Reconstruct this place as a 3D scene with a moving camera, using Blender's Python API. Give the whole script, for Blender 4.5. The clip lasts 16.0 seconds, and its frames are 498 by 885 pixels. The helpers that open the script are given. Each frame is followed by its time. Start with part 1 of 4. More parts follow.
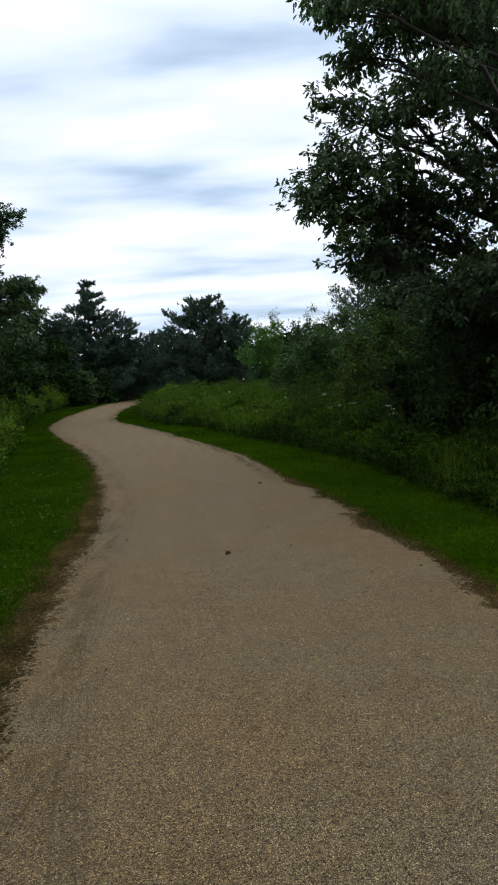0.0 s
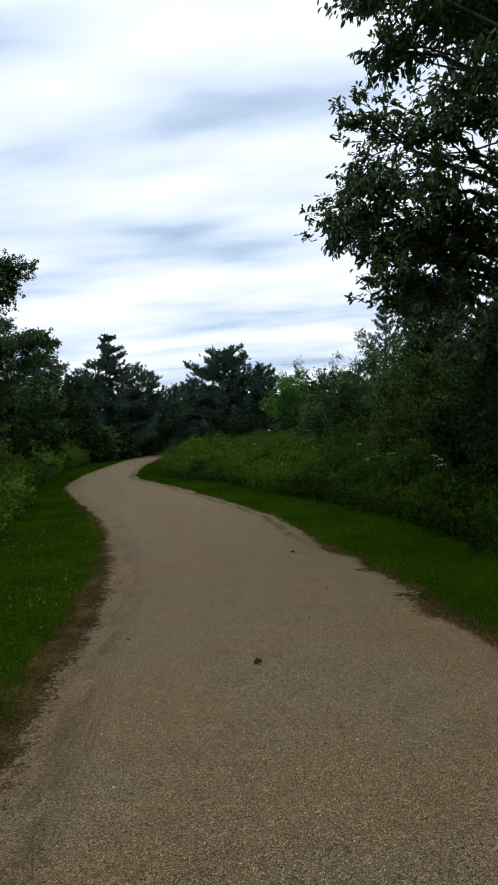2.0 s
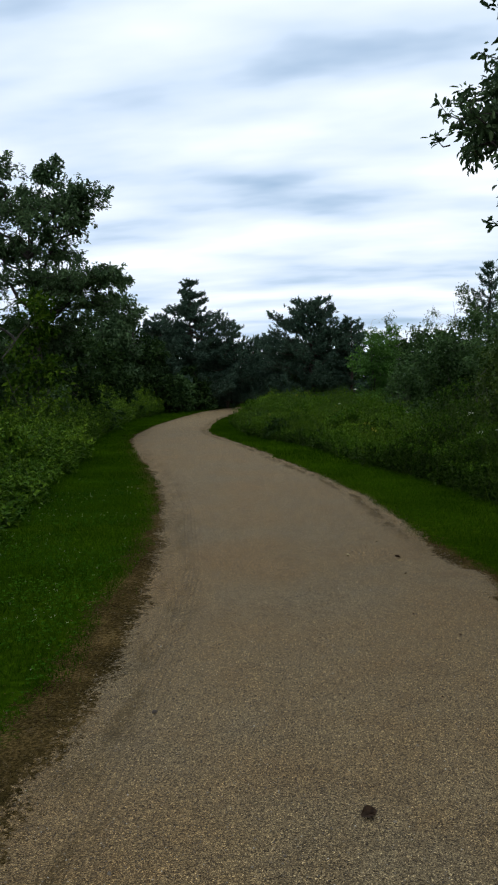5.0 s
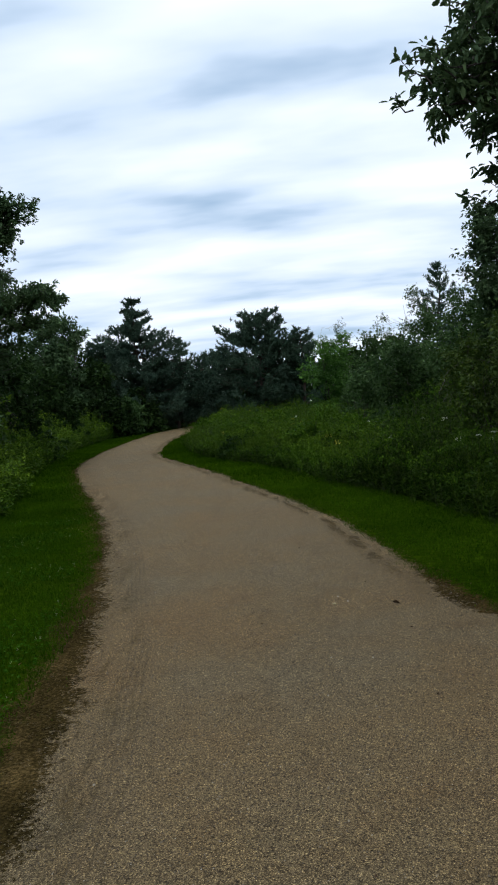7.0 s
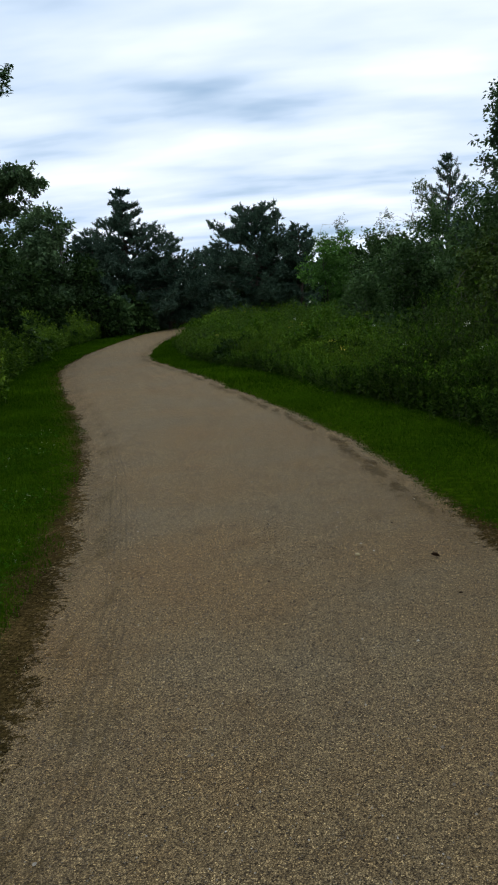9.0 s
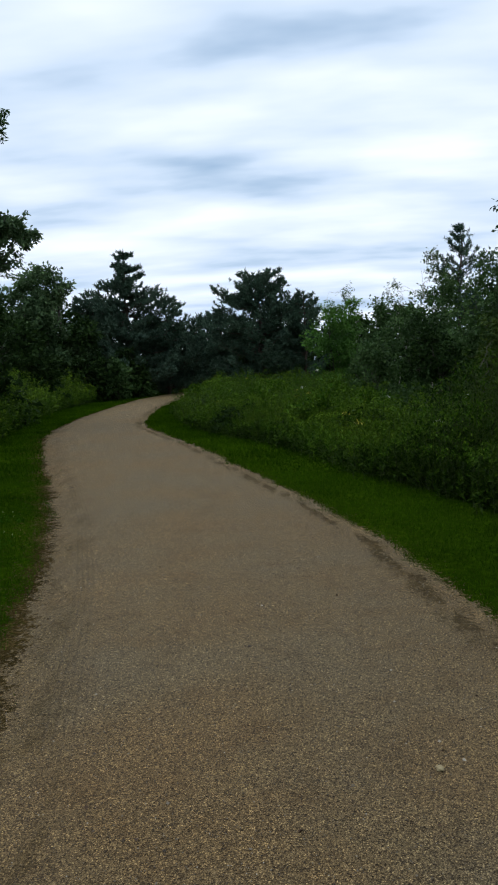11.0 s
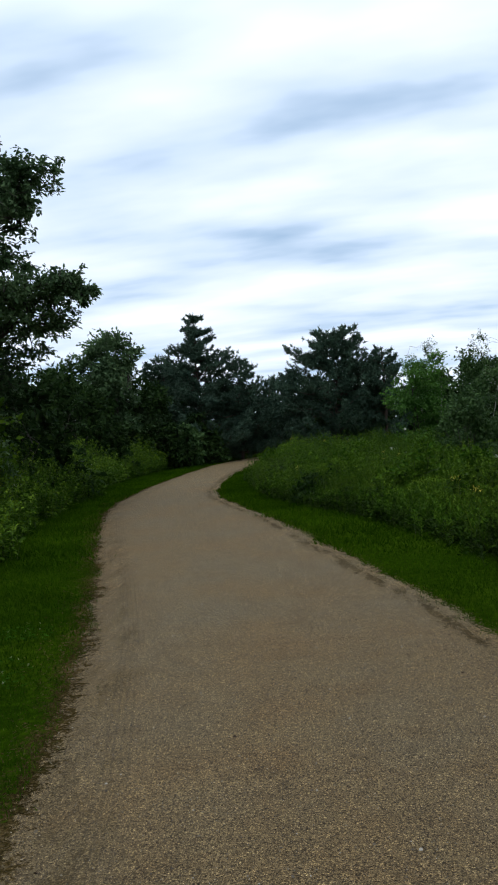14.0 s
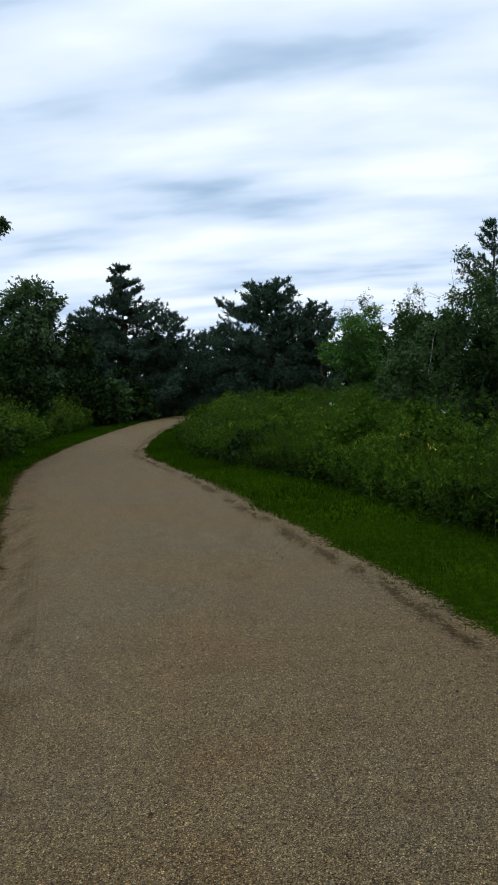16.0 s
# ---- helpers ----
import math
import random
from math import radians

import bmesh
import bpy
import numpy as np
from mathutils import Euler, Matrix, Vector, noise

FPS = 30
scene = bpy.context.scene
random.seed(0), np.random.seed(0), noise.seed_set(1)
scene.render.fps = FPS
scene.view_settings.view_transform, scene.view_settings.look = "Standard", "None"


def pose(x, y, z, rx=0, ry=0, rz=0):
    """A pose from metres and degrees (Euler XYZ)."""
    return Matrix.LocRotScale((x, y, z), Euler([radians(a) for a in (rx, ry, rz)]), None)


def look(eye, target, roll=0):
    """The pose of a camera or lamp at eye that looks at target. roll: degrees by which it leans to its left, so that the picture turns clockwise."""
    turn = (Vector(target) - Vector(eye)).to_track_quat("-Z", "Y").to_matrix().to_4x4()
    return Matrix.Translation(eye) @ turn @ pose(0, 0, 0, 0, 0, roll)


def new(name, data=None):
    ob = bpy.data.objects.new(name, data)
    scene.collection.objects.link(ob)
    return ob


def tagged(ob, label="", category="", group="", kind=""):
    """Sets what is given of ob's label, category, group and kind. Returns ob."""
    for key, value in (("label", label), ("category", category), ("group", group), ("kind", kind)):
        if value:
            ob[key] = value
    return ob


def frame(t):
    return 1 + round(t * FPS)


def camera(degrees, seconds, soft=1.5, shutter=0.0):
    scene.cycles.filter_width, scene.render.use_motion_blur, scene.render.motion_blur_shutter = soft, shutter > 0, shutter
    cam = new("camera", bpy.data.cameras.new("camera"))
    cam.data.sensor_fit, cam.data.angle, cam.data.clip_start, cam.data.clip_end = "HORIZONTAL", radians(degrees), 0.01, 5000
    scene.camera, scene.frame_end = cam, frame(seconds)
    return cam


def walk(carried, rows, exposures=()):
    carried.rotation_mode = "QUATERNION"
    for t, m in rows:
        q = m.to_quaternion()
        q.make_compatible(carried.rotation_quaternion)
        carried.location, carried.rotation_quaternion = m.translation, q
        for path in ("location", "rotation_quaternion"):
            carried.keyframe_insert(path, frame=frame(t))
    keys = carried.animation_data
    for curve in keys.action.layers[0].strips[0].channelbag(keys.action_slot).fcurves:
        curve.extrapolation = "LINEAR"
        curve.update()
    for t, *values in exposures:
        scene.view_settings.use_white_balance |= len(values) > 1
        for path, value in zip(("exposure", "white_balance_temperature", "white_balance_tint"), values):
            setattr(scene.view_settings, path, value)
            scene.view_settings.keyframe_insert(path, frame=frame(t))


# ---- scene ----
cam = camera(35.7, 16.0, soft=2.05)
PATH = [
    (0, (1.344, 2.3, 1.51), (1.244, 4.29, 1.327), -2.5),
    (0.5, (1.376, 2.72, 1.521), (1.271, 4.716, 1.459), -4.2),
    (1, (1.339, 3.059, 1.502), (1.136, 5.047, 1.415), -2.4),
    (1.5, (1.197, 3.382, 1.538), (0.99, 5.369, 1.436), -2.1),
    (2, (1.244, 3.754, 1.505), (1.084, 5.747, 1.457), -4.1),
    (2.5, (1.281, 4.033, 1.53), (1.132, 6.027, 1.484), -3.5),
    (3, (1.103, 4.396, 1.562), (0.81, 6.375, 1.552), 3.4),
    (3.5, (1.115, 4.824, 1.503), (0.831, 6.8, 1.385), -1.4),
    (4, (1.111, 5.166, 1.531), (0.795, 7.133, 1.364), -1.8),
    (4.2, (1.08, 5.311, 1.511), (0.72, 7.271, 1.333), -1.0),
    (6.3, (0.673, 6.769, 1.517), (0.313, 8.734, 1.409), -0.7),
    (6.5, (0.658, 6.891, 1.512), (0.396, 8.866, 1.337), -2.5),
    (7, (0.684, 7.163, 1.499), (0.441, 9.145, 1.381), -4.5),
    (7.5, (0.653, 7.47, 1.475), (0.432, 9.448, 1.279), -3.4),
    (8, (0.505, 7.852, 1.486), (0.305, 9.829, 1.254), -0.2),
    (8.5, (0.495, 8.004, 1.483), (0.28, 9.956, 1.105), -3.0),
    (10.8, (0.245, 9.754, 1.443), (-0.014, 11.726, 1.228), -3.6),
    (11, (0.207, 9.839, 1.439), (-0.016, 11.816, 1.239), -1.9),
    (11.5, (0.063, 10.204, 1.454), (-0.235, 12.17, 1.245), -0.9),
    (12, (0.069, 10.552, 1.388), (-0.284, 12.514, 1.235), -5.6),
    (12.5, (0.04, 10.828, 1.423), (-0.264, 12.795, 1.223), -3.8),
    (13, (-0.121, 11.167, 1.422), (-0.469, 13.133, 1.308), -2.3),
    (13.5, (-0.18, 11.386, 1.429), (-0.504, 13.354, 1.277), -4.3),
    (14, (-0.207, 11.747, 1.392), (-0.611, 13.705, 1.365), -3.6),
    (14.5, (-0.286, 11.952, 1.377), (-0.687, 13.91, 1.311), -1.7),
    (15, (-0.429, 12.347, 1.37), (-0.871, 14.297, 1.309), -2.8),
    (15.5, (-0.403, 12.672, 1.322), (-0.769, 14.638, 1.271), -6.8),
    (16, (-0.416, 12.883, 1.32), (-0.651, 14.864, 1.173), -3.4),
]
walk(cam, [(t, look(eye, target, roll)) for t, eye, target, roll in PATH],
     exposures=[(0, 0.1, 6650, 10), (2, 0.03, 6620, 10), (3.5, 0.0, 6580, 9), (7, 0.0, 6480, 8), (11, -0.06, 6400, 8), (12.5, -0.04, 6400, 8), (14.5, 0.03, 6400, 8), (16, -0.08, 6380, 8)])

# ---- world, sun ----
SUN_UP, SUN_TURN = 52.0, 200.0
world = bpy.data.worlds.new("overcast_sky")
scene.world = world
world.use_nodes = True
wt = world.node_tree
wt.nodes.clear()


def wnode(kind, **values):
    n = wt.nodes.new(kind)
    for k, v in values.items():
        n.inputs[k].default_value = v
    return n


w_out = wnode("ShaderNodeOutputWorld")
w_sky = wnode("ShaderNodeTexSky")
w_sky.sky_type, w_sky.sun_disc = "NISHITA", False
w_sky.sun_elevation, w_sky.sun_rotation = radians(SUN_UP), radians(SUN_TURN)
w_sky.dust_density, w_sky.ozone_density = 1.5, 1.5
w_blue = wnode("ShaderNodeBackground", Strength=0.085)
w_cloud = wnode("ShaderNodeBackground", Strength=1.0)
w_mix = wnode("ShaderNodeMixShader")
w_tc = wnode("ShaderNodeTexCoord")
w_sep = wnode("ShaderNodeSeparateXYZ")
wt.links.new(w_tc.outputs["Generated"], w_sep.inputs[0])


def wmath(op, a, b=None):
    n = wt.nodes.new("ShaderNodeMath")
    n.operation = op
    for i, v in enumerate((a, b)):
        if v is None:
            continue
        if isinstance(v, (int, float)):
            n.inputs[i].default_value = v
        else:
            wt.links.new(v, n.inputs[i])
    return n.outputs[0]


# clouds lie on a flat layer overhead
w_h = wmath("ADD", wmath("MAXIMUM", w_sep.outputs[2], 0.0), 0.14)
w_x = wmath("DIVIDE", w_sep.outputs[0], w_h)
w_y = wmath("DIVIDE", w_sep.outputs[1], w_h)
w_p = wnode("ShaderNodeCombineXYZ")
wt.links.new(wmath("MULTIPLY", w_x, 0.60), w_p.inputs[0])
wt.links.new(wmath("MULTIPLY", w_y, 1.25), w_p.inputs[1])
w_big = wnode("ShaderNodeTexNoise", Scale=0.95, Detail=3.0, Roughness=0.45, Distortion=0.0)
w_fine = wnode("ShaderNodeTexNoise", Scale=2.5, Detail=4.0, Roughness=0.45, Distortion=0.05)
for n in (w_big, w_fine):
    wt.links.new(w_p.outputs[0], n.inputs["Vector"])
w_sum = wmath("ADD", wmath("MULTIPLY", w_big.outputs[0], 0.56), wmath("MULTIPLY", w_fine.outputs[0], 0.44))
w_ramp = wnode("ShaderNodeValToRGB")
w_ramp.color_ramp.elements[0].position, w_ramp.color_ramp.elements[0].color = 0.35, (0.47, 0.655, 0.91, 1)
w_ramp.color_ramp.elements[1].position, w_ramp.color_ramp.elements[1].color = 0.60, (1.055, 1.12, 1.205, 1)
w_mid = w_ramp.color_ramp.elements.new(0.47)
w_mid.color = (0.765, 0.884, 1.065, 1)
wt.links.new(w_sum, w_ramp.inputs[0])
wt.links.new(w_ramp.outputs[0], w_cloud.inputs["Color"])
w_cover = wnode("ShaderNodeMapRange")
for k, v in (("From Min", 0.30), ("From Max", 0.44), ("To Min", 0.55), ("To Max", 1.0)):
    w_cover.inputs[k].default_value = v
wt.links.new(w_sum, w_cover.inputs["Value"])
w_zen = wnode("ShaderNodeMapRange")
w_zen.interpolation_type = "SMOOTHSTEP"
for k, v in (("From Min", 0.42), ("From Max", 1.0), ("To Min", 1.0), ("To Max", 2.1)):
    w_zen.inputs[k].default_value = v
wt.links.new(w_sep.outputs[2], w_zen.inputs["Value"])
wt.links.new(w_zen.outputs[0], w_cloud.inputs["Strength"])
wt.links.new(w_sky.outputs[0], w_blue.inputs["Color"])
wt.links.new(w_cover.outputs[0], w_mix.inputs[0])
wt.links.new(w_blue.outputs[0], w_mix.inputs[1])
wt.links.new(w_cloud.outputs[0], w_mix.inputs[2])
wt.links.new(w_mix.outputs[0], w_out.inputs["Surface"])

sun = new("sun", bpy.data.lights.new("sun", "SUN"))
sun.data.energy, sun.data.angle, sun.data.color = 0.5, radians(20), (1.0, 0.95, 0.88)
sun.matrix_world = pose(0, 0, 30, 90 - SUN_UP, 0, 180 - SUN_TURN)


# ---- materials ----
def material(name, rough=0.7, spec=0.3):
    m = bpy.data.materials.new(name)
    m.use_nodes = True
    b = m.node_tree.nodes["Principled BSDF"]
    b.inputs["Roughness"].default_value = rough
    b.inputs["Specular IOR Level"].default_value = spec
    return m, m.node_tree, b


def add(t, kind, **values):
    n = t.nodes.new(kind)
    for k, v in values.items():
        n.inputs[k].default_value = v
    return n


def tex(t, scale, detail=4.0, rough=0.55, kind="ShaderNodeTexNoise", stretch=None):
    c = add(t, "ShaderNodeTexCoord")
    n = add(t, kind, Scale=scale)
    if kind == "ShaderNodeTexNoise":
        n.inputs["Detail"].default_value, n.inputs["Roughness"].default_value = detail, rough
    if stretch:
        m = add(t, "ShaderNodeMapping")
        m.inputs["Scale"].default_value = stretch
        t.links.new(c.outputs["Object"], m.inputs[0])
        t.links.new(m.outputs[0], n.inputs["Vector"])
    else:
        t.links.new(c.outputs["Object"], n.inputs["Vector"])
    return n


def ramp(t, value, *stops):
    r = add(t, "ShaderNodeValToRGB")
    e = r.color_ramp.elements
    while len(e) < len(stops):
        e.new(0.5)
    for el, (p, c) in zip(e, stops):
        el.position, el.color = p, (*c, 1)
    t.links.new(value, r.inputs[0])
    return r.outputs[0]


def blend(t, a, b, f, mode="MIX"):
    n = t.nodes.new("ShaderNodeMix")
    n.data_type, n.blend_type = "RGBA", mode
    for i, v in ((0, f), (6, a), (7, b)):
        if isinstance(v, (int, float)):
            n.inputs[i].default_value = v
        elif isinstance(v, tuple):
            n.inputs[i].default_value = (*v, 1)
        else:
            t.links.new(v, n.inputs[i])
    return n.outputs[2]


def bump(t, b, height, strength, distance):
    n = add(t, "ShaderNodeBump", Strength=strength, Distance=distance)
    t.links.new(height, n.inputs["Height"])
    t.links.new(n.outputs[0], b.inputs["Normal"])


def foliage(name, dark, light, patch=0.6, through_light=0.22, rough=0.62, single=False, spec=0.07):
    """Leaves: each leaf its own shade, patches over the plant, some light through the blade."""
    m, t, b = material(name, rough, spec)
    g = add(t, "ShaderNodeObjectInfo" if single else "ShaderNodeNewGeometry")
    each = ramp(t, g.outputs["Random" if single else "Random Per Island"], (0.0, dark), (0.75, tuple((x + y) / 2 for x, y in zip(dark, light))), (1.0, light))
    n = tex(t, patch, 3.0)
    tone = ramp(t, n.outputs[0], (0.35, (0.62, 0.66, 0.60)), (0.65, (1.25, 1.2, 1.05)))
    col = blend(t, each, tone, 1.0, "MULTIPLY")
    t.links.new(col, b.inputs["Base Color"])
    tr = add(t, "ShaderNodeBsdfTranslucent")
    t.links.new(col, tr.inputs["Color"])
    mix = add(t, "ShaderNodeMixShader", Fac=through_light)
    t.links.new(b.outputs[0], mix.inputs[1])
    t.links.new(tr.outputs[0], mix.inputs[2])
    t.links.new(mix.outputs[0], t.nodes["Material Output"].inputs["Surface"])
    return m


def plain(name, a, b_, scale, rough=0.8, relief=0.4, depth=0.01, stretch=None):
    m, t, b = material(name, rough)
    n = tex(t, scale, 6.0, 0.6, stretch=stretch)
    t.links.new(ramp(t, n.outputs[0], (0.3, a), (0.7, b_)), b.inputs["Base Color"])
    bump(t, b, n.outputs[0], relief, depth)
    return m


M_OAK = foliage("oak_leaf", (0.040, 0.076, 0.034), (0.105, 0.165, 0.078))
M_CHERRY = foliage("cherry_leaf", (0.032, 0.06, 0.028), (0.09, 0.14, 0.066))
M_OAK_LEAF = foliage("single_oak_leaf", (0.040, 0.076, 0.034), (0.105, 0.165, 0.078), single=True)
M_CHERRY_LEAF = foliage("single_cherry_leaf", (0.032, 0.060, 0.028), (0.090, 0.140, 0.066), single=True)
# near-black: the deep shade of the wood is put into this leaf colour
M_DARK = foliage("deep_shade_leaf", (0.009, 0.022, 0.006), (0.028, 0.052, 0.013), spec=0.03)
M_SHRUB = foliage("shrub_leaf", (0.027, 0.060, 0.018), (0.078, 0.132, 0.046))
M_ASPEN = foliage("aspen_leaf", (0.05, 0.125, 0.022), (0.1, 0.205, 0.042))
M_BIRCH = foliage("birch_leaf", (0.036, 0.068, 0.022), (0.100, 0.142, 0.060))
M_PINE = foliage("pine_needle", (0.026, 0.052, 0.036), (0.072, 0.114, 0.084), through_light=0.05)
M_SPRUCE = foliage("spruce_needle", (0.029, 0.056, 0.040), (0.075, 0.118, 0.090), through_light=0.05)
M_WEED = foliage("weed_leaf", (0.020, 0.057, 0.004), (0.082, 0.148, 0.012), patch=0.45, spec=0.02)
# weed leaf with the shade under the trees put into its colour
M_SHADE = foliage("shade_weed_leaf", (0.010, 0.027, 0.002), (0.038, 0.070, 0.007), patch=0.6, spec=0.02)
M_BRAMBLE = foliage("bramble_leaf", (0.019, 0.052, 0.003), (0.080, 0.138, 0.011), patch=0.5, spec=0.03)
M_GRASS = foliage("grass_blade", (0.013, 0.038, 0.001), (0.041, 0.084, 0.003), patch=0.8, through_light=0.3, spec=0.0)
M_CLOVER = foliage("clover_leaf", (0.013, 0.046, 0.003), (0.034, 0.086, 0.010), patch=0.9, spec=0.0)
M_TIP = foliage("pale_tip_leaf", (0.046, 0.098, 0.006), (0.140, 0.210, 0.022), patch=0.5, spec=0.03)
M_OLIVE = foliage("olive_leaf", (0.018, 0.040, 0.006), (0.070, 0.104, 0.017))
M_GOLD = foliage("yellow_bloom", (0.30, 0.26, 0.04), (0.55, 0.46, 0.08))
M_WHITE = foliage("white_bloom", (0.4, 0.42, 0.37), (0.6, 0.62, 0.56))
M_CLOVERBLOOM = foliage("clover_bloom", (0.22, 0.25, 0.16), (0.40, 0.42, 0.32))
M_TALLGRASS = foliage("tall_grass_blade", (0.026, 0.060, 0.004), (0.098, 0.140, 0.018), patch=0.6, through_light=0.3, spec=0.02)
M_DRY = foliage("dry_stalk", (0.040, 0.026, 0.010), (0.115, 0.080, 0.036), through_light=0.05)
M_STEM = plain("green_stem", (0.016, 0.032, 0.007), (0.040, 0.054, 0.016), 6)
M_BARK = plain("grey_brown_bark", (0.016, 0.013, 0.010), (0.050, 0.041, 0.032), 9, stretch=(3, 3, 0.6), depth=0.02)
M_PINEBARK = plain("pine_bark", (0.020, 0.014, 0.010), (0.062, 0.042, 0.030), 8, stretch=(2, 2, 0.7), depth=0.02)
M_BIRCHBARK = plain("pale_bark", (0.16, 0.15, 0.13), (0.42, 0.40, 0.36), 5, stretch=(1, 1, 4))
M_DEAD = plain("bare_wood", (0.10, 0.085, 0.07), (0.22, 0.19, 0.16), 10)

def turf(t):
    """Colour of the turf below the blades."""
    a, b = tex(t, 0.6, 6), tex(t, 14, 5)
    c = ramp(t, a.outputs[0], (0.35, (0.012, 0.030, 0.001)), (0.6, (0.024, 0.048, 0.002)))
    return blend(t, c, ramp(t, b.outputs[0], (0.45, (0.6, 0.6, 0.6)), (0.7, (1.3, 1.2, 1.1))), 1.0, "MULTIPLY"), b.outputs[0]


def bare_soil(t):
    """Colour of trodden soil with crumbs and clippings."""
    a, b = tex(t, 3.0, 6), tex(t, 70, 6, 0.7)
    c = ramp(t, a.outputs[0], (0.3, (0.019, 0.014, 0.005)), (0.55, (0.039, 0.027, 0.010)), (0.8, (0.082, 0.056, 0.021)))
    return blend(t, c, ramp(t, b.outputs[0], (0.36, (0.3, 0.3, 0.3)), (0.5, (0.85, 0.85, 0.85)), (0.66, (2.2, 2.1, 2.0))), 1.0, "MULTIPLY"), b.outputs[0]


def calc(t, op, *args):
    n = t.nodes.new("ShaderNodeMath")
    n.operation = op
    for i, v in enumerate(args):
        if isinstance(v, (int, float)):
            n.inputs[i].default_value = v
        else:
            t.links.new(v, n.inputs[i])
    return n.outputs[0]


def step(t, v, lo, hi):
    n = add(t, "ShaderNodeMapRange")
    n.interpolation_type = "SMOOTHSTEP"
    n.inputs["From Min"].default_value, n.inputs["From Max"].default_value = lo, hi
    t.links.new(v, n.inputs["Value"])
    return n.outputs[0]


M_GROUND, gt, gb = material("turf_soil", 0.95, 0.0)
gc, gh = turf(gt)
gt.links.new(gc, gb.inputs["Base Color"])
bump(gt, gb, gh, 0.6, 0.02)

# crushed stone that breaks up into soil and then turf at its two edges
M_GRAVEL, pt, pb = material("crushed_stone", 0.9, 0.1)
p1, p2, p3 = tex(pt, 0.7, 6, 0.6), tex(pt, 3.4, 6, 0.65), tex(pt, 55, 5, 0.7)
pv = tex(pt, 215, kind="ShaderNodeTexVoronoi")
pv2 = tex(pt, 370, kind="ShaderNodeTexVoronoi")
pv3 = tex(pt, 150, kind="ShaderNodeTexVoronoi")
pc = ramp(pt, p1.outputs[0], (0.34, (0.163, 0.110, 0.050)), (0.49, (0.157, 0.114, 0.057)), (0.66, (0.151, 0.118, 0.067)))
pc = blend(pt, pc, ramp(pt, p2.outputs[0], (0.28, (0.87, 0.82, 0.75)), (0.5, (1.0, 1.0, 1.0)), (0.75, (1.08, 1.08, 1.05))), 1.0, "MULTIPLY")
pg = ramp(pt, pv.outputs["Color"], (0.10, (0.14, 0.13, 0.12)), (0.32, (0.74, 0.72, 0.68)), (0.7, (1.10, 1.08, 1.05)), (0.95, (2.7, 2.65, 2.45)))
pc = blend(pt, pc, pg, 0.95, "MULTIPLY")
# shade in the gaps between stones, painted into the gravel colour
pgap = ramp(pt, pv.outputs["Distance"], (0.30, (1.12, 1.12, 1.12)), (0.62, (0.50, 0.47, 0.44)), (0.85, (0.25, 0.23, 0.21)))
pc = blend(pt, pc, pgap, 0.85, "MULTIPLY")
pg2 = ramp(pt, pv2.outputs["Color"], (0.05, (0.42, 0.40, 0.38)), (0.6, (1.05, 1.05, 1.05)), (0.95, (1.8, 1.8, 1.8)))
pc = blend(pt, pc, pg2, 0.8, "MULTIPLY")
pg3 = ramp(pt, pv3.outputs["Color"], (0.16, (0.22, 0.20, 0.18)), (0.21, (1.0, 1.0, 1.0)), (0.84, (1.0, 1.0, 1.0)), (0.90, (1.5, 1.5, 1.5)))
pc = blend(pt, pc, pg3, 0.75, "MULTIPLY")
pc = blend(pt, pc, ramp(pt, p3.outputs[0], (0.3, (0.62, 0.60, 0.57)), (0.7, (1.34, 1.34, 1.32))), 0.9, "MULTIPLY")
in_l, in_r = add(pt, "ShaderNodeAttribute"), add(pt, "ShaderNodeAttribute")
in_l.attribute_name, in_r.attribute_name = "in_left", "in_right"
rag = calc(pt, "ADD", calc(pt, "MULTIPLY", tex(pt, 1.6, 3).outputs[0], 0.34), calc(pt, "MULTIPLY", tex(pt, 11, 5, 0.7).outputs[0], 0.30))
rag = calc(pt, "SUBTRACT", rag, 0.32)
crumb = calc(pt, "SUBTRACT", calc(pt, "MULTIPLY", tex(pt, 34, 6, 0.82).outputs[0], 0.80), 0.40)
e_l = calc(pt, "ADD", calc(pt, "ADD", in_l.outputs["Fac"], rag), crumb)
e_r = calc(pt, "ADD", in_r.outputs["Fac"], calc(pt, "ADD", calc(pt, "MULTIPLY", rag, 0.65), calc(pt, "MULTIPLY", crumb, 0.8)))
# washed-out soil streaks a hand's breadth inside the edges, longest along the way
in_y = add(pt, "ShaderNodeSeparateXYZ")
pt.links.new(add(pt, "ShaderNodeTexCoord").outputs["Object"], in_y.inputs[0])
run = tex(pt, 1.0, 8, 0.72, stretch=(5.0, 0.9, 1.0)).outputs[0]
far_on = step(pt, in_y.outputs["Y"], 11.5, 14.5)
band_r = calc(pt, "MULTIPLY", step(pt, e_r, 0.05, 0.08), calc(pt, "SUBTRACT", 1.0, step(pt, e_r, 0.15, 0.24)))
band_l = calc(pt, "MULTIPLY", step(pt, e_l, 0.04, 0.12), calc(pt, "SUBTRACT", 1.0, step(pt, e_l, 0.20, 0.42)))
streak = calc(pt, "MULTIPLY", calc(pt, "MAXIMUM", calc(pt, "MULTIPLY", calc(pt, "MULTIPLY", band_r, far_on), step(pt, run, 0.41, 0.52)), calc(pt, "MULTIPLY", band_l, calc(pt, "MULTIPLY", step(pt, run, 0.44, 0.60), 0.6))), 1.0)
soil, soil_h = bare_soil(pt)
pc = blend(pt, pc, soil, calc(pt, "MULTIPLY", calc(pt, "MULTIPLY", streak, 0.9), step(pt, tex(pt, 28, 5, 0.7).outputs[0], 0.32, 0.48)))
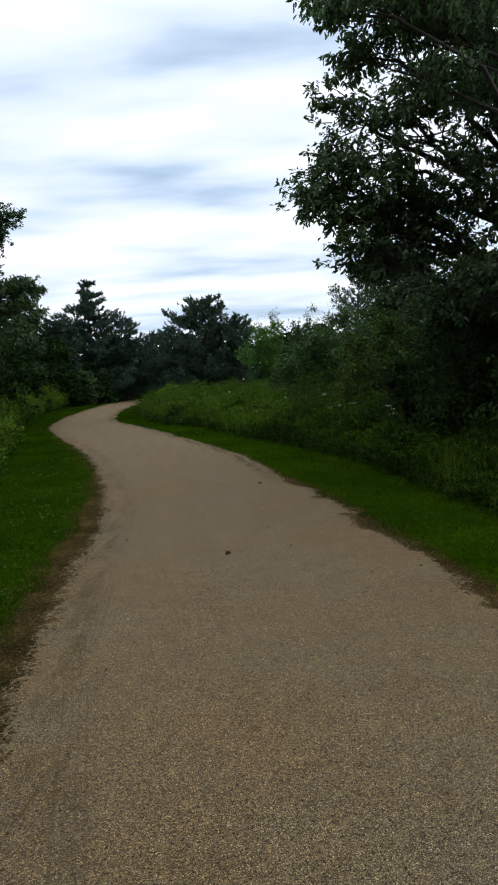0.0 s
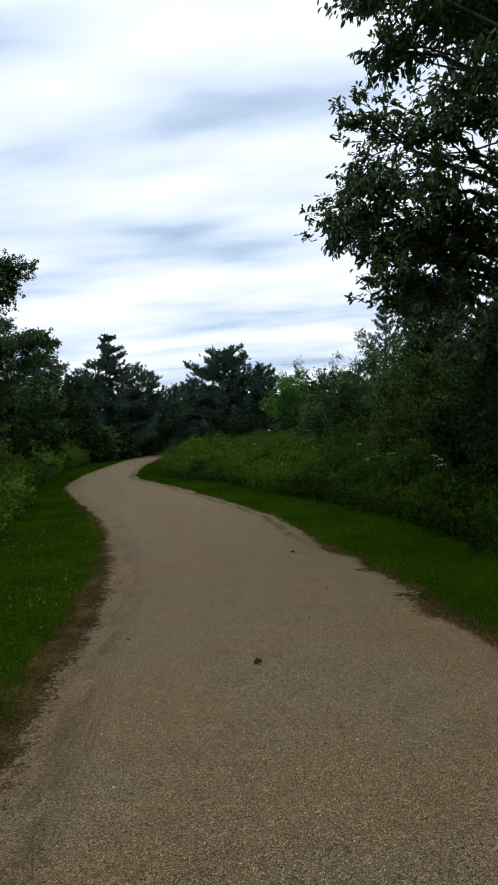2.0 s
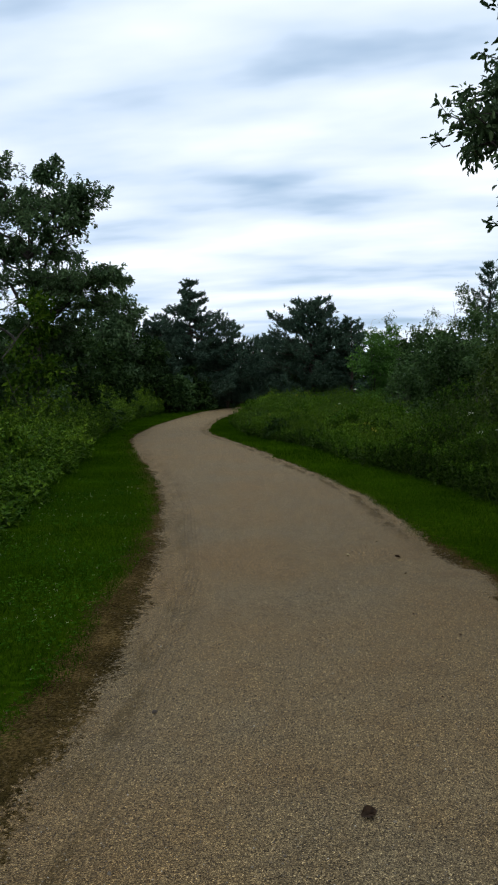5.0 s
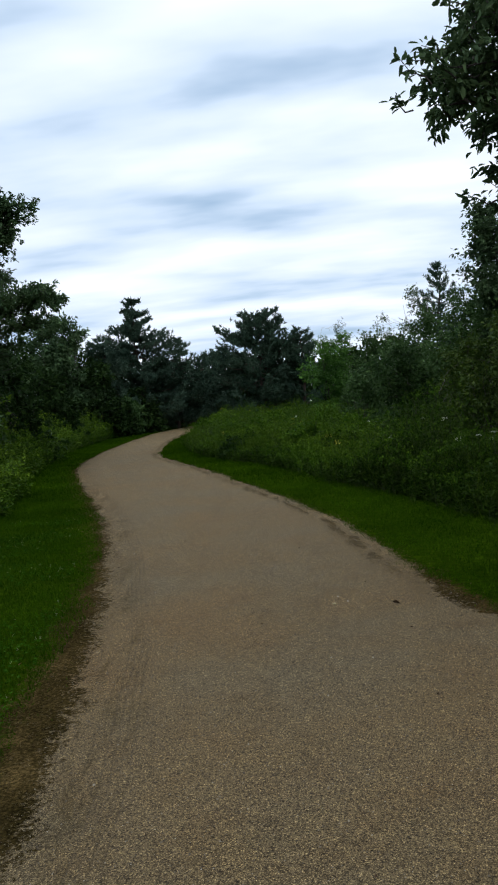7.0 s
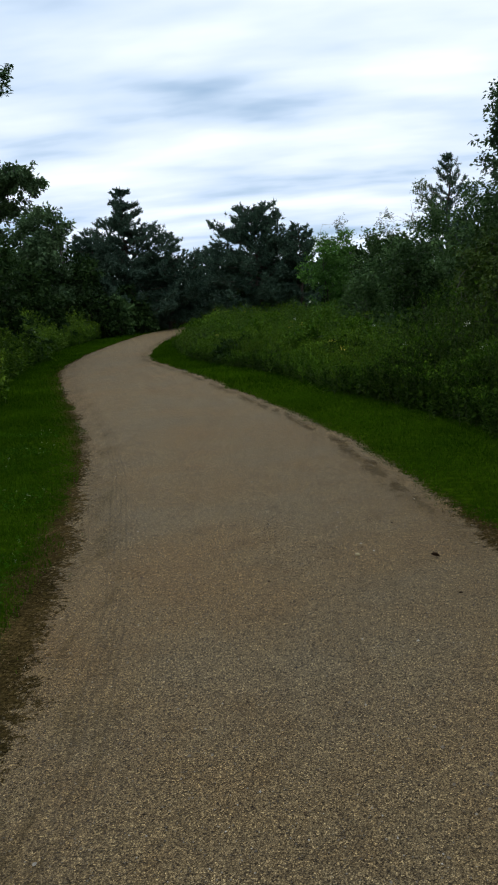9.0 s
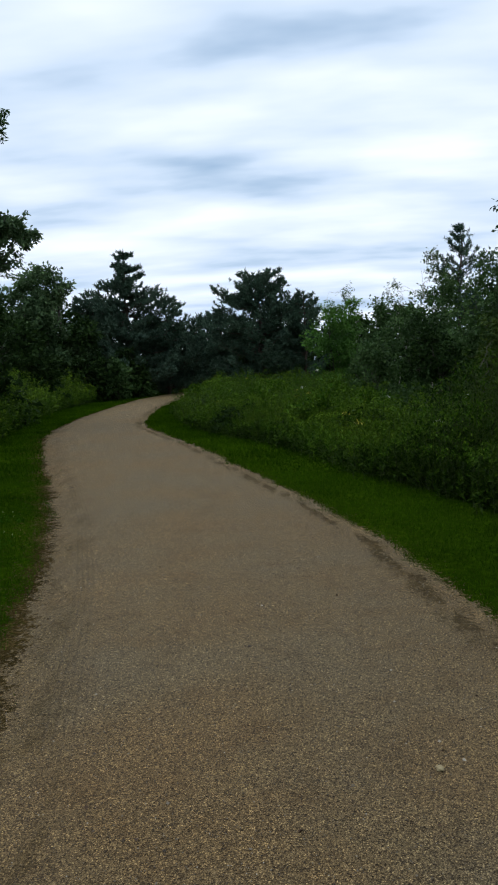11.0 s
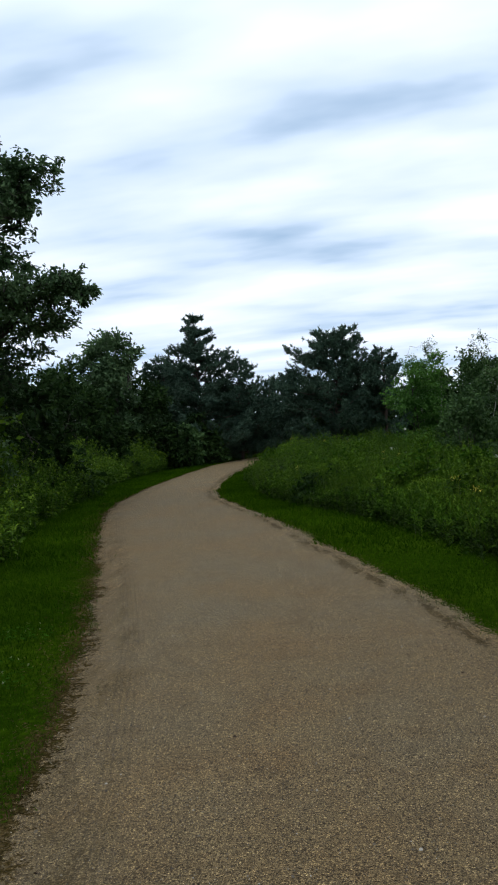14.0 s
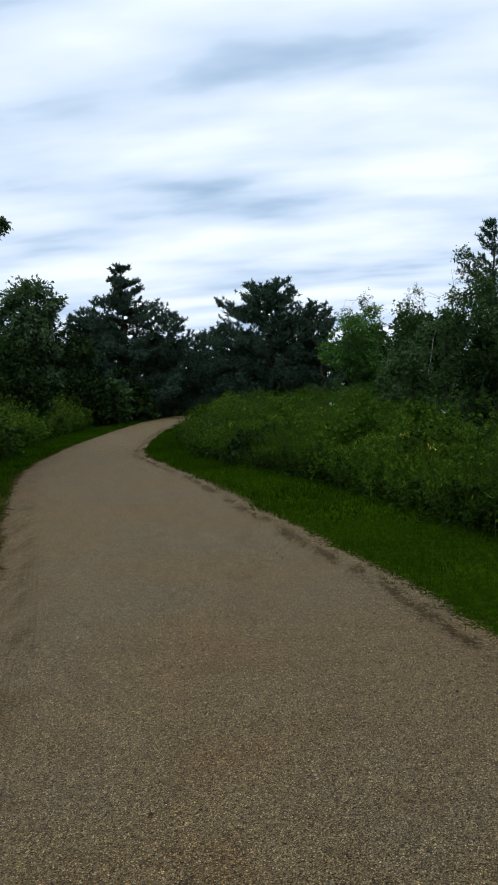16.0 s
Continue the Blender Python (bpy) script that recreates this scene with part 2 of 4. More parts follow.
# tyre ribs pressed into the fines
rib = calc(pt, "SINE", calc(pt, "MULTIPLY", in_l.outputs["Fac"], 2 * math.pi / 0.038))
rib = calc(pt, "MULTIPLY", rib, calc(pt, "MULTIPLY", step(pt, in_l.outputs["Fac"], 0.20, 0.23), calc(pt, "SUBTRACT", 1.0, step(pt, in_l.outputs["Fac"], 0.37, 0.40))))
rib = calc(pt, "MULTIPLY", calc(pt, "MAXIMUM", rib, 0.0), step(pt, tex(pt, 0.35, 2).outputs[0], 0.40, 0.50))
pc = blend(pt, pc, (0.040, 0.028, 0.015), calc(pt, "MULTIPLY", rib, 0.34))
# pale washed chips along the outer edge
ridge = calc(pt, "MULTIPLY", calc(pt, "SUBTRACT", 1.0, step(pt, e_r, 0.02, 0.06)), calc(pt, "MULTIPLY", far_on, step(pt, tex(pt, 4.0, 6, 0.7).outputs[0], 0.46, 0.60)))
pc = blend(pt, pc, blend(pt, pc, (1.32, 1.30, 1.26), 1.0, "MULTIPLY"), ridge)
scour = calc(pt, "MULTIPLY", calc(pt, "SUBTRACT", 1.0, far_on), calc(pt, "MULTIPLY", step(pt, tex(pt, 0.9, 3).outputs[0], 0.42, 0.60), 0.17))
both = calc(pt, "MULTIPLY", step(pt, e_l, -0.02, 0.035), step(pt, calc(pt, "SUBTRACT", e_r, scour), -0.07, -0.03))
pc = blend(pt, soil, pc, both)
green, green_h = turf(pt)
grassy = calc(pt, "MULTIPLY", step(pt, calc(pt, "SUBTRACT", e_l, calc(pt, "MULTIPLY", far_on, 0.17)), -0.38, -0.26), step(pt, calc(pt, "ADD", e_r, calc(pt, "MULTIPLY", calc(pt, "SUBTRACT", 1.0, far_on), 0.12)), -0.10, -0.04))
pc = blend(pt, green, pc, grassy)
pt.links.new(pc, pb.inputs["Base Color"])
pt.links.new(calc(pt, "MULTIPLY", calc(pt, "MULTIPLY", both, grassy), calc(pt, "SUBTRACT", 0.14, calc(pt, "MULTIPLY", streak, 0.13))), pb.inputs["Specular IOR Level"])
ph = calc(pt, "ADD", calc(pt, "ADD", pv.outputs["Distance"], p3.outputs[0]), calc(pt, "MULTIPLY", rib, -0.8))
bump(pt, pb, ph, 0.7, 0.006)
# dry dust lightens the surface at a low angle
pt.links.new(calc(pt, "MULTIPLY", calc(pt, "MULTIPLY", both, grassy), 0.042), pb.inputs["Sheen Weight"])
pb.inputs["Sheen Roughness"].default_value = 0.4
pb.inputs["Sheen Tint"].default_value = (1.0, 0.82, 0.58, 1)

M_STONE, kt, kb = material("loose_stone", 0.85, 0.2)
kg = add(kt, "ShaderNodeNewGeometry")
kt.links.new(ramp(kt, kg.outputs["Random Per Island"], (0.0, (0.022, 0.018, 0.014)), (0.35, (0.075, 0.060, 0.044)), (0.85, (0.15, 0.125, 0.09)), (1.0, (0.30, 0.27, 0.22))), kb.inputs["Base Color"])
M_DEADLEAF = plain("dead_leaf", (0.016, 0.009, 0.005), (0.085, 0.046, 0.022), 45)
M_CLOD = plain("dark_clod", (0.020, 0.014, 0.010), (0.05, 0.035, 0.025), 60)
M_PALE = plain("pale_stone", (0.20, 0.155, 0.075), (0.31, 0.255, 0.14), 30)


# ---- mesh helpers ----
def mesh_of(name, verts, faces, mats, smooth=False):
    """A mesh from an (n, 3) array and an (m, k) array of corners."""
    me = bpy.data.meshes.new(name)
    verts, faces = np.asarray(verts, np.float32), np.asarray(faces, np.int32)
    me.vertices.add(len(verts))
    me.vertices.foreach_set("co", verts.ravel())
    me.loops.add(faces.size)
    me.loops.foreach_set("vertex_index", faces.ravel())
    me.polygons.add(len(faces))
    me.polygons.foreach_set("loop_start", np.arange(len(faces), dtype=np.int32) * faces.shape[1])
    if smooth:
        me.polygons.foreach_set("use_smooth", np.ones(len(faces), bool))
    me.update(calc_edges=True)
    me.materials.append(mats)
    return me


def part(name, me, parent, label="", kind=""):
    ob = new(name, me)
    ob.parent = parent
    return tagged(ob, label, kind=kind)


def unit(v):
    return v / np.maximum(np.linalg.norm(v, axis=-1, keepdims=True), 1e-9)


def leaf_arrays(at, axis, up, length, width, fold=0.18, far=False):
    """Pointed oval leaves, folded on the midrib: six corners and two quads each; far: four corners and two triangles."""
    axis = unit(axis)
    side = unit(np.cross(axis, up))
    nrm = np.cross(side, axis)
    L, W = length[:, None], width[:, None]
    rib = [at, at + axis * L - nrm * L * 0.10]
    if far:
        mid = at + axis * L * 0.45 + nrm * W * fold
        v = np.stack([at, mid + side * W * 0.5, rib[1], mid - side * W * 0.5], 1)
        n = np.arange(len(at))[:, None] * 4
        return v.reshape(-1, 3), np.concatenate([n + [0, 1, 2], n + [0, 2, 3]])
    out = []
    for f, w in ((0.28, 0.42), (0.66, 0.38)):
        for s in (1, -1):
            out.append(at + axis * L * f + side * W * w * s + nrm * W * fold)
    v = np.stack([rib[0], out[0], out[2], rib[1], out[3], out[1]], 1)
    n = np.arange(len(at))[:, None] * 6
    f = np.concatenate([n + [0, 1, 2, 3], n + [0, 3, 4, 5]])
    return v.reshape(-1, 3), f


def blade_arrays(at, axis, up, length, width):
    """Narrow blades and needles: one triangle each."""
    axis = unit(axis)
    side = unit(np.cross(axis, up))
    v = np.stack([at - side * width[:, None] / 2, at + side * width[:, None] / 2, at + axis * length[:, None]], 1)
    return v.reshape(-1, 3), np.arange(len(at) * 3).reshape(-1, 3)


class Tubes:
    """Tapered tubes along polylines, gathered into one mesh."""

    def __init__(self):
        self.v, self.f, self.n = [], [], 0

    def run(self, pts, r0, r1, sides=6):
        pts = np.asarray(pts, float)
        k = len(pts)
        d = unit(np.gradient(pts, axis=0))
        ref = np.where(np.abs(d[:, 2:3]) > 0.9, [[1.0, 0, 0]], [[0, 0, 1.0]])
        a = unit(np.cross(d, ref))
        b = np.cross(d, a)
        r = np.linspace(r0, r1, k)[:, None, None]
        th = np.arange(sides) * 2 * np.pi / sides
        ring = pts[:, None] + r * (np.cos(th)[None, :, None] * a[:, None] + np.sin(th)[None, :, None] * b[:, None])
        i = np.arange(k - 1)[:, None] * sides
        j = np.arange(sides)[None]
        q = np.stack([i + j, i + (j + 1) % sides, i + sides + (j + 1) % sides, i + sides + j], -1).reshape(-1, 4)
        self.v.append(ring.reshape(-1, 3))
        self.f.append(q + self.n)
        self.n += k * sides

    def mesh(self, name, m):
        return mesh_of(name, np.concatenate(self.v), np.concatenate(self.f), m, smooth=True)


def arc(a, b, sag, rng, k=6, wob=0.04):
    """A bent line from a to b, raised by sag in its middle."""
    t = np.linspace(0, 1, k)[:, None]
    a, b = np.asarray(a, float), np.asarray(b, float)
    p = a + (b - a) * t
    p[:, 2] += (sag * 4 * t * (1 - t))[:, 0]
    p[1:-1] += rng.normal(0, wob * np.linalg.norm(b - a), (k - 2, 3))
    return p


def thing(name, at, label, category, group=""):
    ob = new(name)
    ob.location = at
    ob.empty_display_size = 0.2
    return tagged(ob, label, category, group)


def broad_tree(name, base, lobes, label, leaf, bark, seed, trunk=0.12, twigs=60, per=20, size=0.10, slim=0.5, droop=0.25, category="tree",
               stems=1, group="", top=None, ragged=0, single=None, toward=(-1, 0)):
    """A leafy tree or shrub. lobes: (x, y, z, rx, ry, rz) about the base; each gets a limb, twigs and leaves along the twigs."""
    rng = np.random.default_rng(seed)
    ob = thing(name, base, label, category, group)
    lobes = np.array(lobes, float)
    hearts = [None] * len(lobes)
    if ragged:
        small, hearts = [], []
        for l in lobes:
            for k in range(ragged):
                o = unit(rng.normal(0, 1, 3)) * rng.uniform(0.25, 0.95)
                q = rng.uniform(0.38, 0.64)
                small.append((*(l[:3] + o * l[3:] * 1.15), *(l[3:] * q * [1.2, 1.2, 0.65])))
                hearts.append(tuple(l[:3]))
        lobes = np.array(small)
    high = max(l[2] for l in lobes) if top is None else top
    wood, fine = Tubes(), Tubes()
    trunks = []
    for s in range(stems):
        lean = rng.normal(0, 0.05 if stems == 1 else 0.22, 2) * high
        foot = np.array([*(rng.normal(0, 0.10, 2) * (stems > 1)), -0.05])
        line = arc(foot, (lean[0], lean[1], high), 0, rng, 9, 0.007)
        trunks.append(line)
        wood.run(line, trunk, trunk * 0.18, 9)
        if stems == 1:
            for a in range(5):
                th = a * 1.26 + rng.uniform(0, 0.5)
                wood.run([(0, 0, 0.25 * trunk / 0.12), (math.cos(th) * trunk * 1.7, math.sin(th) * trunk * 1.7, -0.04)], trunk * 0.6, trunk * 0.25, 5)
    at, ax, up, le = [], [], [], []
    limbs = {}
    for (cx, cy, cz, rx, ry, rz), heart in zip(lobes, hearts):
        c, r = np.array([cx, cy, cz]), np.array([rx, ry, rz])
        goal = c if heart is None else np.array(heart)
        line = trunks[rng.integers(len(trunks))]
        want = max(0.15 * high, goal[2] - 0.6 * np.hypot(goal[0], goal[1]) - 0.2)
        start = line[np.argmin(np.abs(line[:, 2] - want))]
        if heart not in limbs or heart is None:
            limb = arc(start, goal, 0.08 * np.linalg.norm(goal - start), rng, 7, 0.035)
            thick = min(trunk * 0.4, 0.012 + 0.018 * np.linalg.norm(goal - start))
            wood.run(limb, thick, thick * 0.3, 6)
            limbs[heart] = limb
        limb = limbs[heart]
        if heart is not None:
            limb = arc(limb[rng.integers(4, 7)], c, 0.03, rng, 7, 0.04)
            wood.run(limb, 0.014, 0.006, 4)
        n = max(6, int(twigs * (rx * ry * rz) ** (1 / 3) ** 1 * 1.6))
        u = unit(rng.normal(0, 1, (n, 3)))
        rad = rng.uniform(0.25, 1.0, n) ** 0.6 * rng.uniform(0.82, 1.12, n)
        rad = np.where(rng.uniform(0, 1, n) < (0.36 if ragged else 0.2), rng.uniform(1.1, 1.6 if ragged else 1.5, n), rad)
        tip = c + u * r * rad[:, None]
        tip[:, 2] += rng.normal(0, 0.05, n)
        root = limb[rng.integers(3, 7, n)] * 0.55 + tip * 0.45 + rng.normal(0, 0.06, (n, 3))
        drawn = (rad > 1.1) | (np.arange(n) % 3 == 0) if ragged else np.arange(n) % (3 if base[1] < 26 else 8) == 0
        for a, b in zip(root[drawn], tip[drawn]):
            fine.run(arc(a, b, -0.03, rng, 4, 0.05), 0.010 if base[1] < 30 else 0.006, 0.003, 3)
        f = rng.uniform(0.40 if ragged else 0.15, 1.05, (n, per))
        p = root[:, None] + (tip - root)[:, None] * f[..., None] + rng.normal(0, 0.033 if ragged else 0.028 + 0.025 * size / 0.1, (n, per, 3))
        d = unit(tip - root)[:, None] * 0.7 + rng.normal(0, 0.6, (n, per, 3))
        d[..., 2] -= droop
        at.append(p.reshape(-1, 3))
        ax.append(d.reshape(-1, 3))
        k = rng.normal(0, 0.55, (n * per, 3))
        k[:, 2] += 0.8
        up.append(k)
        le.append(size * rng.uniform(0.6, 1.25, n * per))
    at, ax, up, le = (np.concatenate(q) for q in (at, ax, up, le))
    keep = at[:, 2] > 0.02
    at, ax, up, le = at[keep], ax[keep], up[keep], le[keep]
    picked = None
    if single:
        order = np.argsort(-(at[:, 0] * toward[0] + at[:, 1] * toward[1]))[:900:3]
        picked = [q[order] for q in (at, ax, up, le)]
        rest = np.setdiff1d(np.arange(len(at)), order)
        at, ax, up, le = at[rest], ax[rest], up[rest], le[rest]
    part("trunk", wood.mesh("trunk", bark), ob)
    part("brushwood", fine.mesh("brushwood", M_BARK if bark is M_BIRCHBARK else bark), ob, kind="stuff")
    v, f = leaf_arrays(at, ax, up, le, le * slim, far=base[1] > 16 and not ragged)
    crown = part("crown", mesh_of("crown", v, f, leaf), ob, kind="stuff")
    if picked:
        one = np.array([[1.0, 0, 0]])
        v, f = leaf_arrays(one * 0, one, np.array([[0, 0, 1.0]]), np.ones(1), np.full(1, slim))
        me = mesh_of("leaf", v, f, single)
        for p, d, u, n in zip(*picked):
            d = Vector(d).normalized()
            side = d.cross(Vector(u)).normalized()
            m = Matrix((d, -side, -side.cross(d) * -1)).transposed().to_4x4()
            o = part("leaf", me, crown)
            o.matrix_basis = Matrix.Translation(p) @ m @ Matrix.Scale(n, 4)
    return ob


def lobes_of(seed, n, rx, ry, z0, z1, rad, top_narrow=0.6):
    """Lobes spread unevenly through a crown."""
    rng = np.random.default_rng(seed)
    out = []
    for i in range(n):
        f = (i + rng.uniform(0, 1)) / n
        w = 1 - top_narrow * f
        th, q = rng.uniform(0, 2 * np.pi), rng.uniform(0.25, 1.0) ** 0.5
        r = rad * rng.uniform(0.7, 1.25) * (1 - 0.35 * f)
        out.append((math.cos(th) * rx * w * q, math.sin(th) * ry * w * q, z0 + (z1 - z0) * f - r * 0.5, r * 1.15, r * 1.15, r * 0.85))
    return out


def conifer(name, base, high, profile, label, leaf, seed, whorl=0.32, arms=6, rise=0.30, needle=0.15, bushy=1.0, group="", lean=(0, 0), fuzz=1.0, boughs=()):
    """A pine or spruce: whorls of arms with side shoots, each shoot a brush of needles. profile: (height share, radius) pairs; boughs: single long arms (height, turn, length, rise)."""
    rng = np.random.default_rng(seed)
    ob = thing(name, base, label, "pine tree", group)
    wood = Tubes()
    line = arc((0, 0, -0.05), (lean[0], lean[1], high), 0, rng, 10, 0.008)
    wood.run(line, 0.035 * high * 0.55, 0.012, 8)
    ps, rs = zip(*profile)
    a0, ax, ln = [], [], []

    def arm(z, th, L, lift, loose, thick):
        cx, cy = (np.interp(z, line[:, 2], line[:, i]) for i in (0, 1))
        end = np.array([cx + math.cos(th) * L, cy + math.sin(th) * L, z + L * lift])
        limb = arc((cx, cy, z), end, -0.14 * L, rng, 6, 0.02 + 0.05 * loose)
        wood.run(limb, 0.010 + 0.010 * L, 0.005, 5)
        for s in range(max(5, int(L * 13 * thick))):
            f = rng.uniform(0.12, 1.0) ** 0.8
            p = limb[0] + (limb[-1] - limb[0]) * f
            p[2] = np.interp(f, np.linspace(0, 1, 6), limb[:, 2])
            sw = th + rng.normal(0, 0.6 + 0.7 * loose)
            p = p + rng.normal(0, 0.10 + 0.05 * L, 3) * [1, 1, 0.8] * loose
            d = np.array([math.cos(sw), math.sin(sw), rng.uniform(0.1, 1.8)])
            a0.append(p)
            ax.append(d / np.linalg.norm(d))
            ln.append(rng.uniform(0.12, 0.32) * (1.2 - 0.4 * f))
        a0.append(limb[-2])
        ax.append(unit(limb[-1] - limb[-2] + np.array([0, 0, 0.1 * L])))
        ln.append(0.25 + 0.1 * L)

    z = high * ps[0]
    while z < high * 0.985:
        R = np.interp(z / high, ps, rs)
        for k in range(arms):
            zj = min(rng.normal(0, whorl * (0.12 + 0.35 * fuzz)), high * 0.97 - z)
            arm(z + zj, rng.uniform(0, 2 * np.pi), R * rng.uniform(0.55, 1.15), rise * rng.uniform(0.4, 1.4), fuzz, bushy)
        z += whorl * rng.uniform(0.75, 1.25)
    for z, turn, L, lift in boughs:
        for k in range(2):
            arm(z + rng.normal(0, 0.05), radians(turn) + rng.normal(0, 0.22), L * (1 - 0.14 * k), lift, 0.5, 1.9)
    a0.append(line[-2])
    ax.append(np.array([0, 0, 1.0]))
    ln.append(high / 9 + 0.05)
    a0, ax, ln = np.array(a0), np.array(ax), np.array(ln)
    per = 22
    f = rng.uniform(0.0, 1.0, (len(a0), per, 1))
    at = a0[:, None] + ax[:, None] * ln[:, None, None] * f
    d = ax[:, None] * 0.55 + rng.normal(0, 0.55, (len(a0), per, 3))
    le = needle * rng.uniform(0.7, 1.2, len(a0) * per)
    up = rng.normal(0, 1, (len(a0) * per, 3))
    v, f = blade_arrays(at.reshape(-1, 3), d.reshape(-1, 3), up, le, le * 0.30)
    part("trunk", wood.mesh("trunk", M_PINEBARK), ob)
    part("crown", mesh_of("crown", v, f, leaf), ob, kind="stuff")
    return ob


# ---- plan: the edges of the path, from behind the camera to the bend ----
EDGE_R = [(6.2, -14), (5.0, -6), (4.0, -1), (3.3, 3), (2.62, 7), (2.36, 8.4), (2.07, 9.65), (1.74, 11.2), (1.20, 13.2), (0.60, 15.75), (-0.01, 17.55), (-0.72, 19.4), (-1.35, 21.0),
          (-2.1, 23.0), (-3.0, 25.0), (-4.3, 27.9), (-4.85, 29.8), (-5.45, 33.0), (-6.1, 37.5), (-6.6, 44), (-6.5, 49), (-5.2, 55), (-2.5, 62)]
EDGE_L = [(3.6, -14), (2.4, -6), (1.5, -1), (0.7, 3), (-0.05, 6), (-0.42, 8.5), (-0.60, 10), (-0.96, 11.8), (-1.76, 14.7), (-2.50, 16.9), (-3.20, 18.7), (-4.05, 20.8), (-4.75, 22.5),
          (-5.45, 24.3), (-6.0, 25.9), (-6.45, 27.5), (-7.0, 30.3), (-7.45, 32.8), (-8.15, 38.5), (-8.8, 45), (-8.75, 50), (-7.9, 55), (-5.0, 62)]
WEED_EDGE = [(5.6, 2), (4.2, 7), (3.35, 10.5), (3.0, 12.5), (2.45, 15), (1.55, 17.7), (0.72, 19.5), (-0.42, 22.4), (-1.36, 24.4), (-2.85, 27), (-3.75, 29.8), (-4.55, 33), (-5.15, 38), (-5.6, 44), (-5.3, 50)]
HEDGE_EDGE = [(-1.6, 5), (-2.1, 9), (-3.15, 13.4), (-4.2, 17), (-5.4, 20.9), (-6.75, 24.4), (-7.85, 29), (-8.9, 33), (-9.6, 36), (-10.3, 43), (-10.4, 52)]


def edge_x(edge, y):
    """x of an edge at the given y, eased between its corners."""
    e = np.array(edge, float)
    return np.interp(y, e[:, 1], e[:, 0])


def wander(y, amount, scale, seed):
    """A smooth uneven offset along the path."""
    r = np.random.default_rng(seed)
    k = np.arange(-20, 90, scale)
    return np.interp(y, k, r.normal(0, amount, len(k)))


def path_sheet():
    """A crowned sheet along the path, a little wider than the gravel, that sinks into the turf. It carries how far each corner lies inside the two edges."""
    y = np.concatenate([np.arange(-14, 2, 0.4), np.arange(2, 24, 0.08), np.arange(24, 62, 0.25)])
    l, r = edge_x(EDGE_L, y), edge_x(EDGE_R, y)
    lo, hi = l - 0.8, r + 0.6
    u = np.concatenate([np.linspace(0, 0.3, 12), np.linspace(0.34, 0.7, 8), np.linspace(0.73, 1, 11)])
    x = lo[:, None] + (hi - lo)[:, None] * u
    il, ir = x - l[:, None], r[:, None] - x
    d = np.minimum(il, ir)
    n = np.random.default_rng(5).normal(0, 0.0016, x.shape)
    z = np.interp(d, [-0.8, -0.45, -0.1, 0.1, 0.4, 1.2], [-0.02, 0.003, 0.006, 0.016, 0.022, 0.030]) + n
    z[:, 0] = z[:, -1] = -0.02
    v = np.stack([x, np.repeat(y[:, None], len(u), 1), z], -1)
    i = np.arange(len(y) - 1)[:, None] * len(u)
    j = np.arange(len(u) - 1)[None]
    f = np.stack([i + j, i + j + 1, i + j + len(u) + 1, i + j + len(u)], -1).reshape(-1, 4)
    me = mesh_of("path", v.reshape(-1, 3), f, M_GRAVEL, smooth=True)
    for name, values in (("in_left", il), ("in_right", ir)):
        me.attributes.new(name, "FLOAT", "POINT").data.foreach_set("value", values.astype(np.float32).ravel())
    return me


# ---- ground and path ----
k = np.concatenate([-np.geomspace(2500, 40, 14), np.arange(-36, 37, 2.0), np.geomspace(40, 2500, 14)])
gx, gy = np.meshgrid(k, k + 25)
n = len(k)
i, j = np.meshgrid(np.arange(n - 1), np.arange(n - 1), indexing="ij")
q = np.stack([i * n + j, i * n + j + 1, (i + 1) * n + j + 1, (i + 1) * n + j], -1).reshape(-1, 4)
ground = new("ground", mesh_of("ground", np.stack([gx, gy, gx * 0], -1).reshape(-1, 3), q, M_GROUND, True))
tagged(ground, "flat green turf under grass and weeds", "ground", kind="structure")
path = new("path", path_sheet())
tagged(path, "tan crushed limestone walking path, winding and damp-stained", "path", kind="structure")


